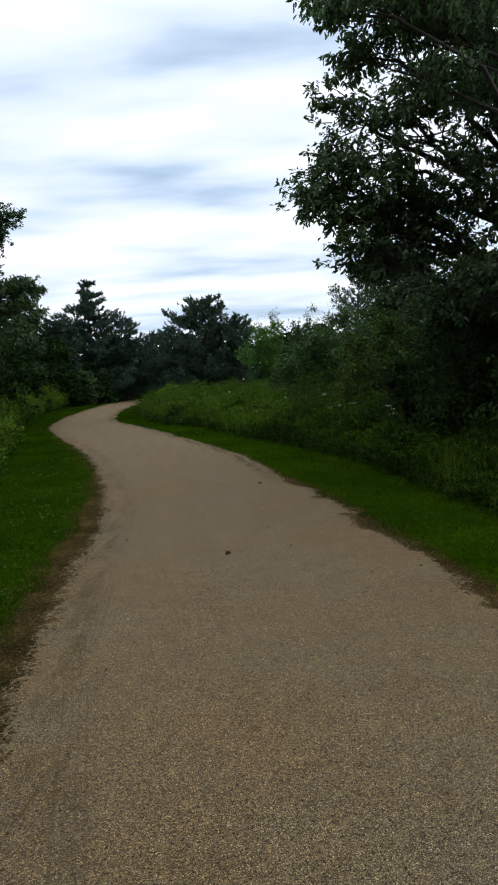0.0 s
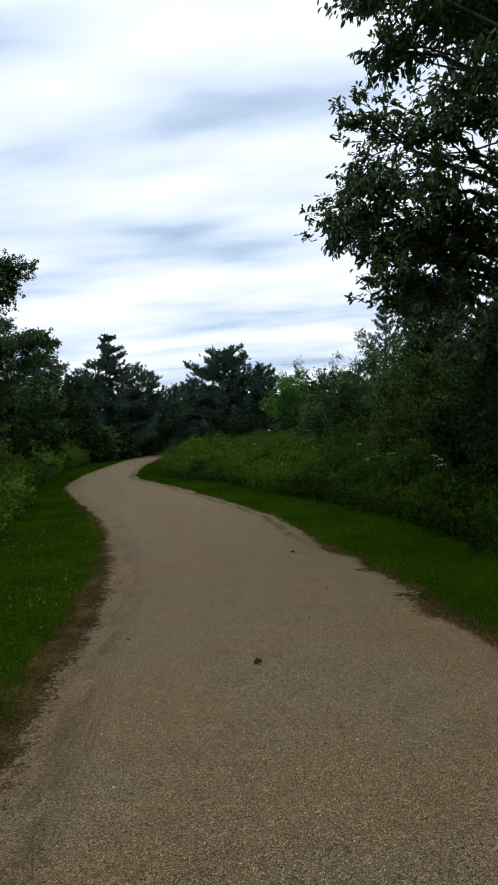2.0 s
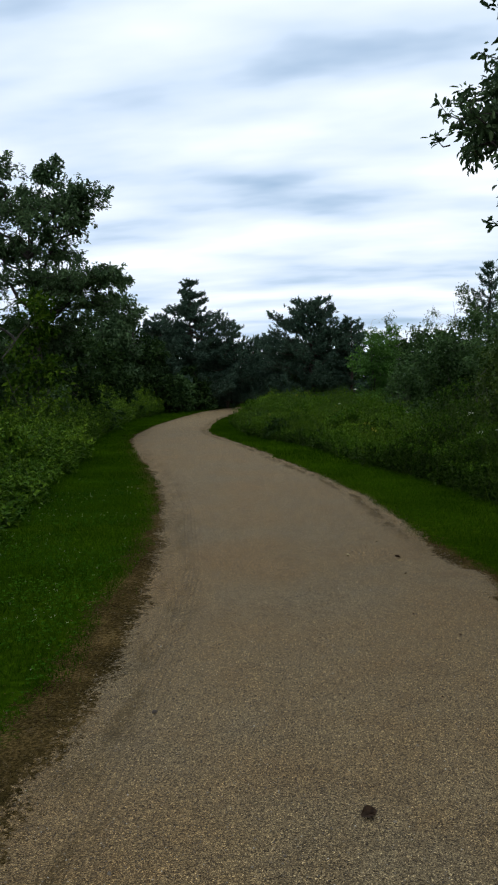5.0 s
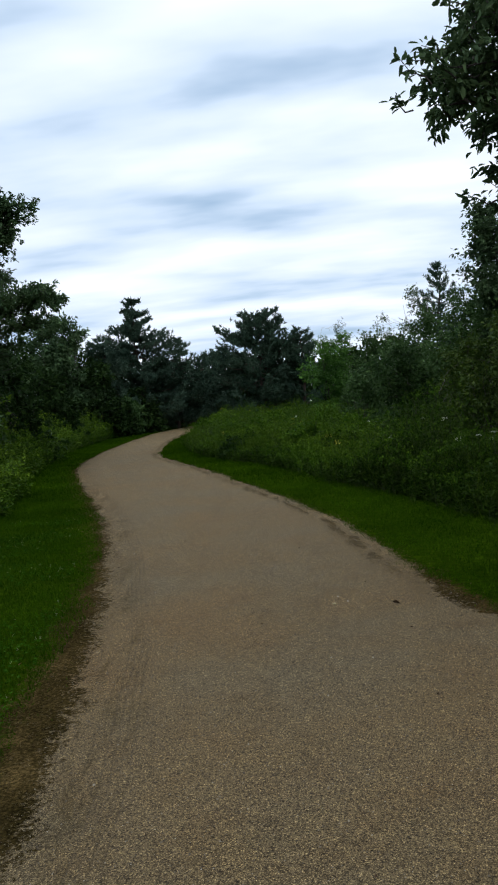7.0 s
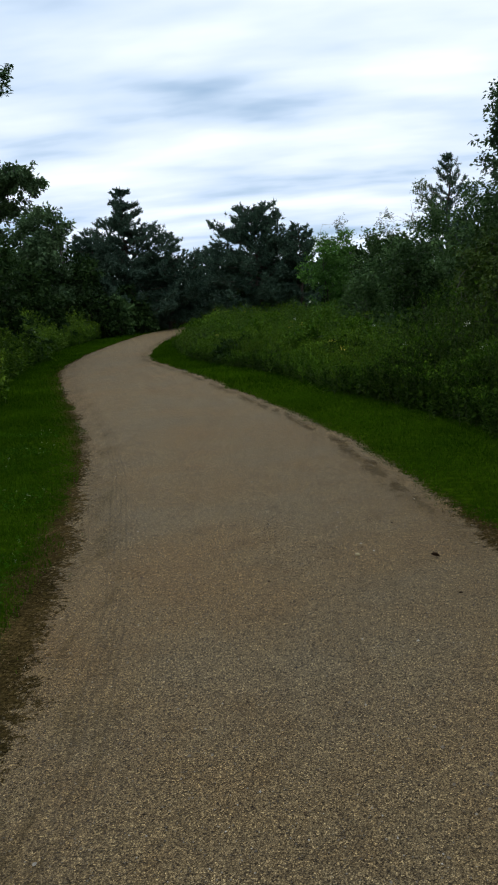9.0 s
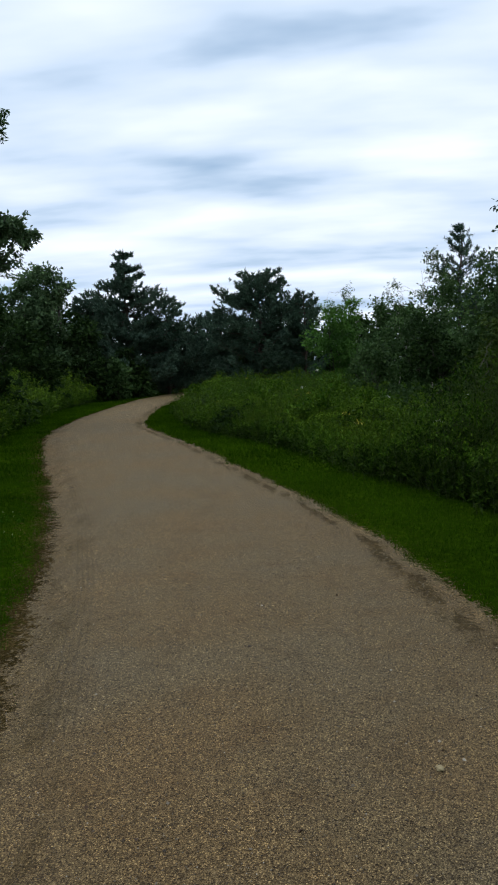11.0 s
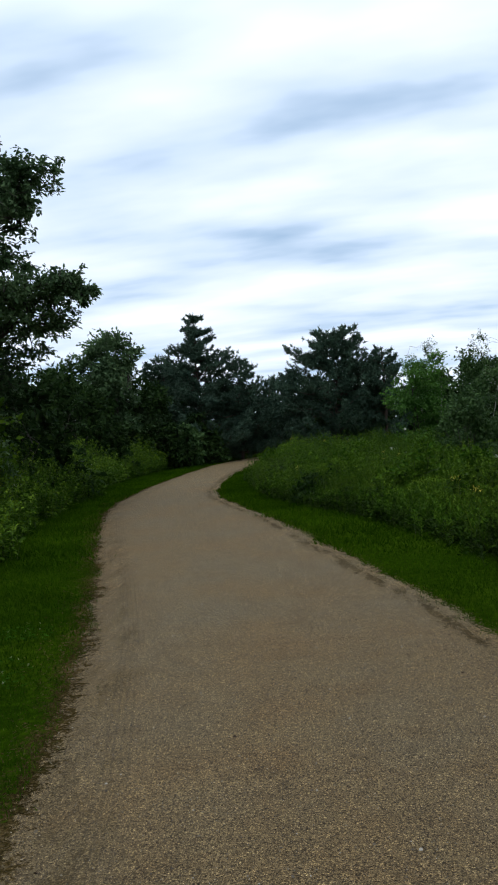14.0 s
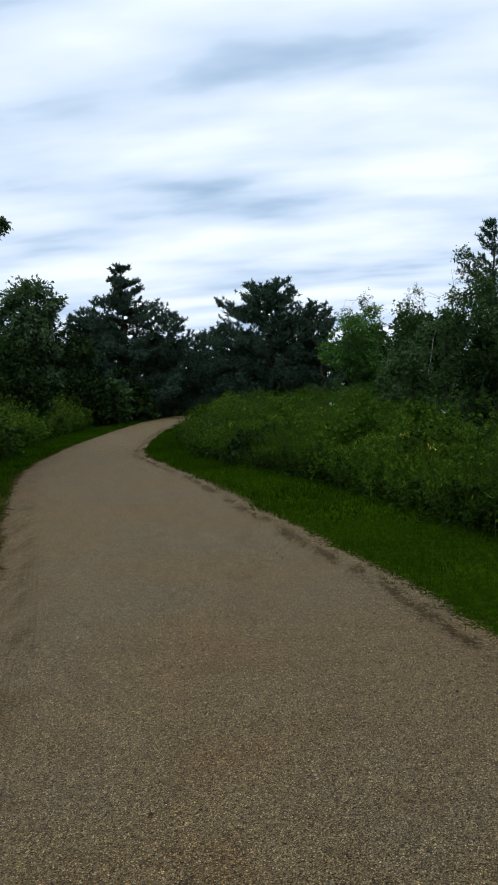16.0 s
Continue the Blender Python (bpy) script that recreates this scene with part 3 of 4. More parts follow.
# ---- things: the tall cherry-like tree beside the path ----
broad_tree("roadside_tree", (5.3, 14.3, 0), [
    (-3.35, -0.2, 4.0, 0.40, 0.5, 0.28), (-3.0, -0.2, 4.5, 0.48, 0.5, 0.34), (-3.0, -0.1, 3.7, 0.42, 0.5, 0.28), (-2.8, -0.1, 3.35, 0.40, 0.45, 0.26), (-2.5, 0.0, 3.05, 0.40, 0.4, 0.24),
    (-3.12, -0.2, 4.15, 0.55, 0.6, 0.34), (-2.5, -0.3, 4.45, 0.75, 0.9, 0.50), (-2.55, 0.0, 3.85, 0.55, 0.6, 0.36), (-2.3, -0.5, 4.95, 0.7, 0.7, 0.45), (-2.0, -0.2, 4.0, 0.7, 0.7, 0.4),
    (-3.0, -0.4, 5.3, 0.55, 0.5, 0.25), (-2.1, -0.7, 5.45, 0.80, 0.9, 0.50), (-1.8, -0.1, 3.6, 0.95, 0.9, 0.50), (-2.3, 0.0, 3.15, 0.6, 0.6, 0.3),
    (-1.8, -0.5, 4.75, 1.0, 1.0, 0.7), (-1.6, -0.8, 6.7, 0.65, 0.8, 0.55), (-1.5, -0.9, 6.1, 1.0, 1.0, 0.8), (-2.25, -0.9, 6.75, 0.55, 0.6, 0.30), (-2.4, -1.0, 7.5, 0.75, 0.8, 0.5), (-1.4, -0.9, 6.5, 0.9, 0.9, 0.6), (-1.7, -1.0, 7.0, 0.8, 0.8, 0.6), (-1.1, -1.3, 7.5, 1.0, 1.2, 0.9), (-1.5, -0.9, 7.9, 0.8, 0.8, 0.6),
    (-0.4, -0.6, 5.4, 1.2, 1.2, 1.1), (-0.3, -1.5, 4.2, 1.1, 1.1, 0.9), (-0.6, 0.2, 2.8, 1.1, 1.1, 0.8), (0.7, -0.7, 6.6, 1.3, 1.3, 1.1), (-0.5, 0.2, 8.4, 1.4, 1.4, 0.9),
    (1.8, -0.8, 4.6, 1.2, 1.4, 1.0), (2.0, -0.6, 6.4, 1.3, 1.5, 1.1), (1.9, -2.4, 3.6, 1.2, 1.2, 1.0), (1.2, -2.6, 5.6, 1.3, 1.3, 1.1), (-0.7, -0.9, 3.6, 1.0, 1.0, 0.8), (-0.2, -0.9, 7.4, 1.3, 1.3, 1.0), (-1.0, -0.5, 5.5, 0.9, 0.9, 0.7), (0.2, -1.3, 5.3, 1.1, 1.1, 0.9),
    (0.7, -1.7, 3.2, 1.2, 1.2, 1.0), (-1.0, -0.9, 8.6, 1.2, 1.2, 0.9), (-0.6, -1.6, 6.6, 1.1, 1.1, 0.9), (-0.9, -0.2, 6.9, 1.0, 1.0, 0.8), (-0.7, -0.3, 4.3, 1.0, 1.0, 0.8), (-1.3, 0.2, 3.1, 1.0, 0.9, 0.7), (0.4, -0.3, 4.4, 1.1, 1.1, 0.9), (-1.2, -1.0, 2.6, 0.9, 0.9, 0.8), (-0.5, -2.2, 2.6, 0.9, 0.9, 0.9)],
    "tall dark-green leafy tree with low boughs over the verge", M_CHERRY, M_BARK, 11, trunk=0.16, twigs=25, per=19, size=0.092, slim=0.46, droop=0.45, ragged=6, single=M_CHERRY_LEAF)

# ---- a second tree whose drooping boughs hang into the view ----
broad_tree("overhanging_tree", (5.7, 11.0, 0), [
    (-3.7, -0.5, 5.05, 0.32, 0.4, 0.26), (-3.4, -0.2, 5.35, 0.5, 0.5, 0.36), (-3.45, 0.4, 5.0, 0.36, 0.5, 0.26), (-2.9, 0.0, 5.15, 0.55, 0.6, 0.36), (-3.0, -0.3, 5.75, 0.6, 0.6, 0.45), (-2.3, 0.1, 4.75, 0.5, 0.6, 0.40),
    (-2.2, -0.2, 5.5, 0.7, 0.7, 0.55), (-1.5, 0.1, 4.6, 0.5, 0.5, 0.35),
    (-2.7, -0.4, 6.4, 0.7, 0.7, 0.5), (-0.6, 0.0, 6.4, 0.7, 0.7, 0.5)],
    "dark leafy tree with heavy drooping boughs over the path side", M_OAK, M_BARK, 15, trunk=0.10, twigs=32, per=18, size=0.078, slim=0.44, droop=1.2, ragged=6)

# ---- the oak across the path ----
broad_tree("oak_tree", (-8.3, 25.4, 0), [
    (1.0, -0.8, 6.2, 0.75, 0.8, 0.60), (1.75, -1.0, 6.25, 0.45, 0.5, 0.32), (1.55, -0.9, 5.5, 0.5, 0.6, 0.28), (0.6, -0.4, 6.95, 0.35, 0.4, 0.45),
    (0.5, -0.4, 5.2, 0.9, 0.9, 0.75), (1.9, -0.4, 4.3, 0.60, 0.7, 0.36), (1.3, -0.3, 4.05, 0.75, 0.8, 0.38), (0.7, -0.1, 4.3, 1.0, 0.9, 0.5),
    (-0.6, 0.1, 5.7, 1.0, 1.0, 0.8), (-0.5, 0.1, 4.2, 1.1, 1.1, 0.8), (-1.4, 0.0, 5.0, 1.1, 1.1, 0.9), (-1.9, 0.2, 6.2, 0.9, 0.9, 0.8), (-2.3, 0, 3.6, 1.2, 1.1, 0.9),
    (0.1, 0.0, 3.0, 1.0, 1.0, 0.6), (2.25, -0.4, 4.15, 0.38, 0.5, 0.22), (0.9, 0.2, 3.6, 0.8, 0.8, 0.35), (0.2, -0.4, 6.2, 0.7, 0.7, 0.5), (-2.6, 0.4, 5.0, 1.0, 1.0, 0.9), (-1.2, 0.0, 7.0, 0.7, 0.7, 0.6)],
    "dark-green oak with uneven spreading boughs at the wood edge", M_OAK, M_BARK, 21, trunk=0.13, twigs=35, per=19, size=0.095, slim=0.52, droop=0.1, ragged=7, top=5.6, single=M_OAK_LEAF, toward=(1, -0.2))

# ---- far pines ----
conifer("scots_pine", (-3.45, 48.6, 0), 5.9, [(0.06, 2.4), (0.3, 2.6), (0.55, 2.3), (0.72, 1.9), (0.86, 1.45), (0.95, 1.15), (1.0, 0.9)],
        "broad dark pine with a flat ragged crown of upswept boughs", M_PINE, 41, whorl=0.36, arms=8, rise=0.30, bushy=1.25, fuzz=0.5, needle=0.14,
        boughs=((4.85, 185, 2.25, 0.16), (4.45, 170, 1.7, 0.2), (5.25, 15, 1.3, 0.35), (4.1, -8, 2.25, 0.28), (3.75, 15, 2.5, 0.2), (3.6, 180, 2.7, 0.10), (3.1, 195, 2.9, 0.12), (3.0, -5, 2.9, 0.15),
                (5.3, 100, 0.7, 0.5), (5.3, 200, 0.75, 0.5), (5.45, 320, 0.6, 0.5), (4.9, 60, 1.2, 0.3), (4.8, 280, 1.4, 0.25), (4.2, 260, 1.8, 0.2)))
conifer("spruce", (-10.4, 49.3, 0), 7.5, [(0.06, 3.0), (0.35, 2.8), (0.52, 2.2), (0.60, 1.7), (0.68, 1.05), (0.80, 0.55), (0.90, 0.32), (1.0, 0.05)],
        "dark pointed conifer with tiered boughs above the tree line", M_SPRUCE, 42, whorl=0.38, arms=9, rise=0.16, needle=0.12, bushy=2.2, fuzz=0.36,
        boughs=((7.0, 180, 0.42, 0.35), (7.0, 10, 0.40, 0.4), (6.62, 185, 0.55, 0.15), (6.45, 0, 0.85, 0.12), (6.45, 270, 0.7, 0.1), (6.0, 5, 0.9, 0.12), (5.75, 180, 1.25, 0.15), (5.6, 250, 1.2, 0.1),
                (5.45, 175, 1.75, 0.12), (5.1, 0, 1.5, 0.25), (4.75, 8, 2.0, 0.3), (4.5, -6, 2.5, 0.28), (4.6, 182, 2.2, 0.2)))
for base, high, wide, seed in (((-1.15, 47.6, 0), 4.85, 1.2, 43), ((-8.6, 50.6, 0), 5.1, 1.9, 44), ((-12.5, 50.4, 0), 5.6, 1.9, 45), ((-6.4, 55.5, 0), 4.7, 2.2, 46),
                               ((-8.2, 57.5, 0), 4.6, 2.2, 47), ((-4.9, 53.5, 0), 4.3, 2.0, 48)):
    conifer("pine_tree", base, high, [(0.06, wide), (0.45, wide), (0.75, wide * 0.7), (1.0, 0.2)], "small dark pine in the tree line", M_PINE, seed, whorl=0.38, arms=6, rise=0.30, bushy=1.4, fuzz=0.6,
            group="pines of the tree line")
conifer("pine_tree", (5.0, 40.2, 0), 6.35, [(0.1, 1.4), (0.5, 1.2), (0.75, 0.8), (1.0, 0.1)], "slim dark pine rising out of the shrubs", M_SPRUCE, 51, whorl=0.42, arms=6, rise=0.7, needle=0.11, bushy=1.3, fuzz=0.35,
        group="pines of the tree line")


# ---- broadleaf trees and shrubs of the wood edge ----
def shrub(name, base, wide, high, leaf, label, seed, lobes=9, size=0.10, twigs=42, per=20, stems=4, z0=0.25, rad=None, category="shrub", bark=M_BARK, slim=0.55, narrow=0.5, trunk=0.022, group="shrubs of the wood edge"):
    rad = rad or 0.42 * wide
    return broad_tree(name, base, lobes_of(seed, lobes, wide * 0.75, wide * 0.75, z0 + rad * 0.4, high, rad, narrow), label, leaf, bark, seed, trunk=trunk, twigs=twigs, per=per,
                      size=size, slim=slim, stems=stems, category=category, top=high * (0.85 if stems < 3 else 0.55), group=group)


shrub("aspen_tree", (0.3, 42.0, 0), 1.5, 4.0, M_ASPEN, "bright-green young aspen in front of the pines", 61, 24, 0.10, 46, 20, 2, category="tree", group="", rad=0.6, narrow=0.3)
shrub("birch_tree", (0.85, 44.6, 0), 1.1, 4.75, M_BIRCH, "thin pale-leaved birch with a sparse top", 62, 12, 0.08, 22, 12, 2, z0=2.4, rad=0.36, category="tree", bark=M_BIRCHBARK, narrow=0.75, group="thin birches")
shrub("birch_tree", (2.9, 46.0, 0), 1.0, 5.15, M_BIRCH, "thin pale-leaved birch with a sparse top", 63, 13, 0.08, 22, 12, 2, z0=2.2, rad=0.36, category="tree", bark=M_BIRCHBARK, narrow=0.8, group="thin birches")
shrub("birch_tree", (3.95, 39.0, 0), 1.2, 5.5, M_BIRCH, "thin pale-leaved birch with a sparse top", 64, 15, 0.085, 30, 14, 2, z0=1.6, rad=0.42, category="tree", bark=M_BIRCHBARK, narrow=0.75, group="thin birches")
shrub("woodland_tree", (5.35, 27.6, 0), 1.55, 6.0, M_CHERRY, "tall dark leafy tree behind the shrubs", 65, 40, 0.12, 44, 20, 1, z0=1.2, rad=0.58, category="tree", narrow=0.2, trunk=0.10, group="trees of the wood edge")
shrub("woodland_tree", (-12.7, 43.5, 0), 1.9, 6.1, M_OAK, "bushy dark-green tree with a spiky top", 66, 34, 0.17, 40, 20, 3, z0=0.6, rad=0.75, category="tree", narrow=0.25, trunk=0.08, group="trees of the wood edge")
SHRUBS = [  # x, y, half width, height, leaf, seed
    (2.2, 40.5, 1.5, 3.9, M_SHRUB, 70), (3.6, 36.5, 1.7, 4.3, M_SHRUB, 71), (5.3, 34.0, 1.9, 4.9, M_SHRUB, 72), (2.7, 32.0, 1.5, 3.1, M_SHRUB, 73), (4.4, 29.0, 1.7, 3.7, M_SHRUB, 74),
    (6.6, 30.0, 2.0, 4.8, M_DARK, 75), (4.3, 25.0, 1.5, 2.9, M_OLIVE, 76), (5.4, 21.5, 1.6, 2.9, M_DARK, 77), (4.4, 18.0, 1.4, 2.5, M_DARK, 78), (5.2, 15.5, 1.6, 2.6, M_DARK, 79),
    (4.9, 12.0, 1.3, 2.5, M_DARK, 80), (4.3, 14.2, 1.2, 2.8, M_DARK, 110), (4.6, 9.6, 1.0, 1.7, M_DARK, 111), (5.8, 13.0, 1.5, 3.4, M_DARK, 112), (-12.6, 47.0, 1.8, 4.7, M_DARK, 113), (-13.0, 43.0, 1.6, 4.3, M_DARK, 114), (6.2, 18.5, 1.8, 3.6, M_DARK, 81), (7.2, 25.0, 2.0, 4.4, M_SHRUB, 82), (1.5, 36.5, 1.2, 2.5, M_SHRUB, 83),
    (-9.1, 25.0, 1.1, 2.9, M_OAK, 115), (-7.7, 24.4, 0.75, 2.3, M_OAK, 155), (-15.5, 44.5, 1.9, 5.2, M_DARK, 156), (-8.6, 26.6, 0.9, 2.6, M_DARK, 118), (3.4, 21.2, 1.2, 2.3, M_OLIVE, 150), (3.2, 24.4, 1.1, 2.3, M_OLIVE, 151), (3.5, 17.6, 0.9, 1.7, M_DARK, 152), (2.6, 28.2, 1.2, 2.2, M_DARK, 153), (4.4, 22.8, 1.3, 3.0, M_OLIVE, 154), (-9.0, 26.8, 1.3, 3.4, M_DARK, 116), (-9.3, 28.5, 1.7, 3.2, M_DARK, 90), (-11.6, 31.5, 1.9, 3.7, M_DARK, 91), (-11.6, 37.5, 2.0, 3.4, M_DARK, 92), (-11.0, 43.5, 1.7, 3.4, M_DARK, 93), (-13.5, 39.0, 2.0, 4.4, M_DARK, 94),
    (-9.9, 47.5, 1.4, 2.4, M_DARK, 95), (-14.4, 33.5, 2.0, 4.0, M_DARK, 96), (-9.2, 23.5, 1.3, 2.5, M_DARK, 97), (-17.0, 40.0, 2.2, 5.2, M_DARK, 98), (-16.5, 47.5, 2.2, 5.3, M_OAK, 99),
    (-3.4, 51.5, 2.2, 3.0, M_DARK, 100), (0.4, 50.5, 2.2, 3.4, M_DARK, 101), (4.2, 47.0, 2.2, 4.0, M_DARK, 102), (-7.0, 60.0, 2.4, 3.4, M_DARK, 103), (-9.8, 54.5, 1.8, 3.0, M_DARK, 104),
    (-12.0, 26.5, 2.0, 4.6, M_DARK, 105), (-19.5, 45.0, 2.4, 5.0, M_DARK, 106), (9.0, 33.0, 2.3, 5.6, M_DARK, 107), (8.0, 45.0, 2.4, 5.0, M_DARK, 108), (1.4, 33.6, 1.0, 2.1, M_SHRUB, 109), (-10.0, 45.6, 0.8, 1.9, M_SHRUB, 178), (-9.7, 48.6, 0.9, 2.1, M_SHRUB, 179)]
for x, y, wide, high, leaf, seed in SHRUBS:
    # dark-green shrubs in M_DARK carry the wood's shade in their leaf colour
    shade = {M_SHRUB: "light-green", M_OLIVE: "olive-green"}.get(leaf, "dark-green")
    shrub("shrub", (x, y, 0), wide, high, leaf, f"dense {shade} shrub at the edge of the wood", seed, int(8 + 2.7 * wide), 0.09 if y < 27.5 else 0.11 if x > 0 and y < 41 else 0.21, 44 if y < 27.5 else 36 if x > 0 and y < 41 else 21, 19 if y < 27.5 else 18 if x > 0 and y < 41 else 16, 5)
shrub("sapling", (-7.85, 24.0, 0), 0.85, 3.9, M_BRAMBLE, "light-green sapling with drooping broad leaves in the hedge", 120, 15, 0.14, 26, 12, 3, z0=1.2, rad=0.40, narrow=0.3, group="")

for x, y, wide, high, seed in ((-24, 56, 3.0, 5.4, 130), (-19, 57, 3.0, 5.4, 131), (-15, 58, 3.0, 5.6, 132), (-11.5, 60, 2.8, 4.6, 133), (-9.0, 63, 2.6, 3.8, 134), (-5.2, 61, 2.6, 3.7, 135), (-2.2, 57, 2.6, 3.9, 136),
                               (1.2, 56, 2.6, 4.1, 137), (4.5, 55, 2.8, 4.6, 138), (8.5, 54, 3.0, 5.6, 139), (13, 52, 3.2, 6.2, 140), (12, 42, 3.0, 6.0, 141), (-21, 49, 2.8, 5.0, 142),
                               # these eight are added out of view, to shade the start of the path
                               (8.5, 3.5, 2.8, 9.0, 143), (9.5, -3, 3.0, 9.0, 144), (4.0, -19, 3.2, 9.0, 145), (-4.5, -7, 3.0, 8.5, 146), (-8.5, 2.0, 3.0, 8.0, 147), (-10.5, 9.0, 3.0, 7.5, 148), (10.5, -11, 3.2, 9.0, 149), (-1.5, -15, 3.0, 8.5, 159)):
    shrub("backdrop_and_shade_tree", (x, y, 0), wide, high, M_DARK, "dark bushy tree: backdrop of the far wood and unseen added shade around the start", seed, 20, 0.32, 15, 13, 4, z0=0.2, rad=1.1, category="tree", group="far wood", slim=0.6)

# bare twigs beside the spruce
rng = np.random.default_rng(7)
snag = thing("dead_sapling", (-13.1, 46.5, 0), "bare grey dead sapling among the bushes", "dead tree")
for k in range(7):
    wood = Tubes()
    a = np.array([rng.normal(0, 0.1), rng.normal(0, 0.1), -0.05])
    b = np.array([rng.normal(0, 0.55), rng.normal(0, 0.4), rng.uniform(4.8, 5.8)])
    line = arc(a, b, 0, rng, 8, 0.015)
    wood.run(line, 0.03, 0.006, 5)
    for m in range(7):
        p = line[rng.integers(3, 8)]
        wood.run(arc(p, p + np.array([rng.normal(0, 0.25), rng.normal(0, 0.25), rng.uniform(0.2, 0.6)]), 0, rng, 4, 0.04), 0.010, 0.003, 3)
    part("stem", wood.mesh("stem", M_DEAD), snag)


# ---- weeds and hedge ----
def stalks(name, xy, high, leaf, seed, label, category, per=14, size=0.11, slim=0.26, spread=0.16, lift=0.5, bloom=None, share=0.0, head=0.05, far=True, tips=None):
    """Tall herbs: a stem each, leaves all the way up it, and some heads of flowers."""
    rng = np.random.default_rng(seed)
    n = len(xy)
    foot = np.c_[xy, np.zeros(n)]
    tip = foot + np.c_[rng.normal(0, spread, (n, 2)) * high[:, None], high]
    side = unit(np.c_[rng.normal(0, 1, (n, 2)), np.zeros(n)]) * 0.0028
    sv = np.stack([foot - side, foot + side, tip + side * 0.5, tip - side * 0.5], 1).reshape(-1, 3)
    sf = np.arange(4 * n).reshape(-1, 4)
    f = rng.uniform(0.05, 1.0, (n, per)) ** 0.75
    bend = f ** 1.6
    p = foot[:, None] + np.concatenate([(tip - foot)[:, None, :2] * bend[..., None], (high[:, None] * f)[..., None]], -1)
    th = rng.uniform(0, 2 * np.pi, (n, per))
    d = np.stack([np.cos(th), np.sin(th), rng.normal(lift, 0.45, (n, per))], -1).reshape(-1, 3)
    up = rng.normal(0, 0.35, (n * per, 3))
    up[:, 2] += 1
    le = (size * rng.uniform(0.6, 1.3, (n, per)) * (1.15 - 0.45 * f)).ravel()
    lv, lf = leaf_arrays(p.reshape(-1, 3), d, up, le, le * slim, far=far)
    ob = tagged(new(name), label, category, kind="stuff")
    part("foliage", mesh_of("foliage", lv, lf, leaf), ob, kind="stuff")
    part("stalk_mass", mesh_of("stalk_mass", sv, sf, M_STEM), ob, kind="stuff")
    if tips:
        top = tip[(high > np.quantile(high, 0.3)) & (rng.uniform(0, 1, n) < 0.6)]
        a = np.repeat(top, 7, 0) + rng.normal(0, 0.022, (len(top) * 7, 3)) - [0, 0, 0.02]
        ln = size * rng.uniform(0.35, 0.75, len(a))
        tv, tf = leaf_arrays(a, np.c_[rng.normal(0, 0.75, (len(a), 2)), rng.uniform(0.2, 1.3, len(a))], np.tile([0, 0, 1.0], (len(a), 1)) + rng.normal(0, 0.4, (len(a), 3)), ln, ln * max(slim, 0.32), far=True)
        part("shoot_tips", mesh_of("shoot_tips", tv, tf, tips), ob, "paler leaves at the stalk tips", kind="stuff")
    if bloom:
        at = tip[(rng.uniform(0, 1, n) < share) & (high > 0.5)]
        per = 16
        a = np.repeat(at, per, 0) + rng.normal(0, head * 0.6, (len(at) * per, 3)) * [1, 1, 0.6]
        ln = head * rng.uniform(0.35, 0.8, len(a))
        bv, bf = leaf_arrays(a, rng.normal(0, 1, (len(a), 3)) + [0, 0, 0.4], np.tile([0.2, 0.1, 1.0], (len(a), 1)), ln, ln * 0.9)
        part("bloom", mesh_of("bloom", bv, bf, bloom), ob, kind="stuff")
    return ob


def patchy(xy, seed, size=1.3):
    return np.array([noise.noise(Vector((x / size + seed, y / size, seed * 0.37))) for x, y in xy])


def weed_spots(n, y0, y1, depth, seed):
    rng = np.random.default_rng(seed)
    y = rng.uniform(y0, y1, n)
    x = edge_x(WEED_EDGE, y) + depth * np.interp(y, [12, 20, 26, 36], [0.32, 0.36, 0.6, 1.0]) * rng.uniform(0, 1, n) ** 1.3 + rng.normal(0, 0.12, n)
    return np.c_[x, y]


def hedge_spots(n, y0, y1, depth, seed):
    rng = np.random.default_rng(seed)
    y = rng.uniform(y0, y1, n)
    x = edge_x(HEDGE_EDGE, y) - depth * rng.uniform(0, 1, n) ** 1.3 + rng.normal(0, 0.12, n)
    return np.c_[x, y]


def tops(xy, edge, low, high, seed, sgn, ramp_in=0.6):
    """Heights: lower at the mown edge, uneven in clumps."""
    rng = np.random.default_rng(seed)
    depth = np.clip(sgn * (xy[:, 0] - edge_x(edge, xy[:, 1])) / ramp_in, 0, 1)
    return (low + (high - low) * (0.3 + 0.7 * depth) * (0.78 + 1.15 * patchy(xy, seed) + 0.85 * patchy(xy, seed + 1, 0.45))) * rng.uniform(0.55, 1.15, len(xy))


w = weed_spots(7600, 16, 48, 6.5, 201) + [0.1, 0.0]
stalks("goldenrod_weeds", w, tops(w, WEED_EDGE, 0.36, 0.96, 201, 1, 1.0) * np.interp(w[:, 1], [16, 22, 27, 40], [0.70, 0.87, 0.80, 0.86]), M_WEED, 301, "dense green goldenrod and tall weeds beside the mown strip", "weeds", per=24, size=0.082, slim=0.24, lift=1.2, spread=0.11, bloom=M_GOLD, share=0.004, head=0.05, tips=M_TIP)
# weeds below the trees, tree shade held in the darker leaf colour
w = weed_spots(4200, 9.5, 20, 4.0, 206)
stalks("shaded_weeds", w, tops(w, WEED_EDGE, 0.24, 0.80, 206, 1, 1.0), M_SHADE, 306, "tall green weeds, the shade of the trees put into their leaf colour", "weeds", per=18, size=0.078, slim=0.30, lift=0.9, spread=0.12, bloom=M_WHITE, share=0.003, head=0.035, tips=M_WEED)
w = weed_spots(3200, 17, 46, 6.0, 202)
w = w[patchy(w, 4.4, 2.0) > -0.05]
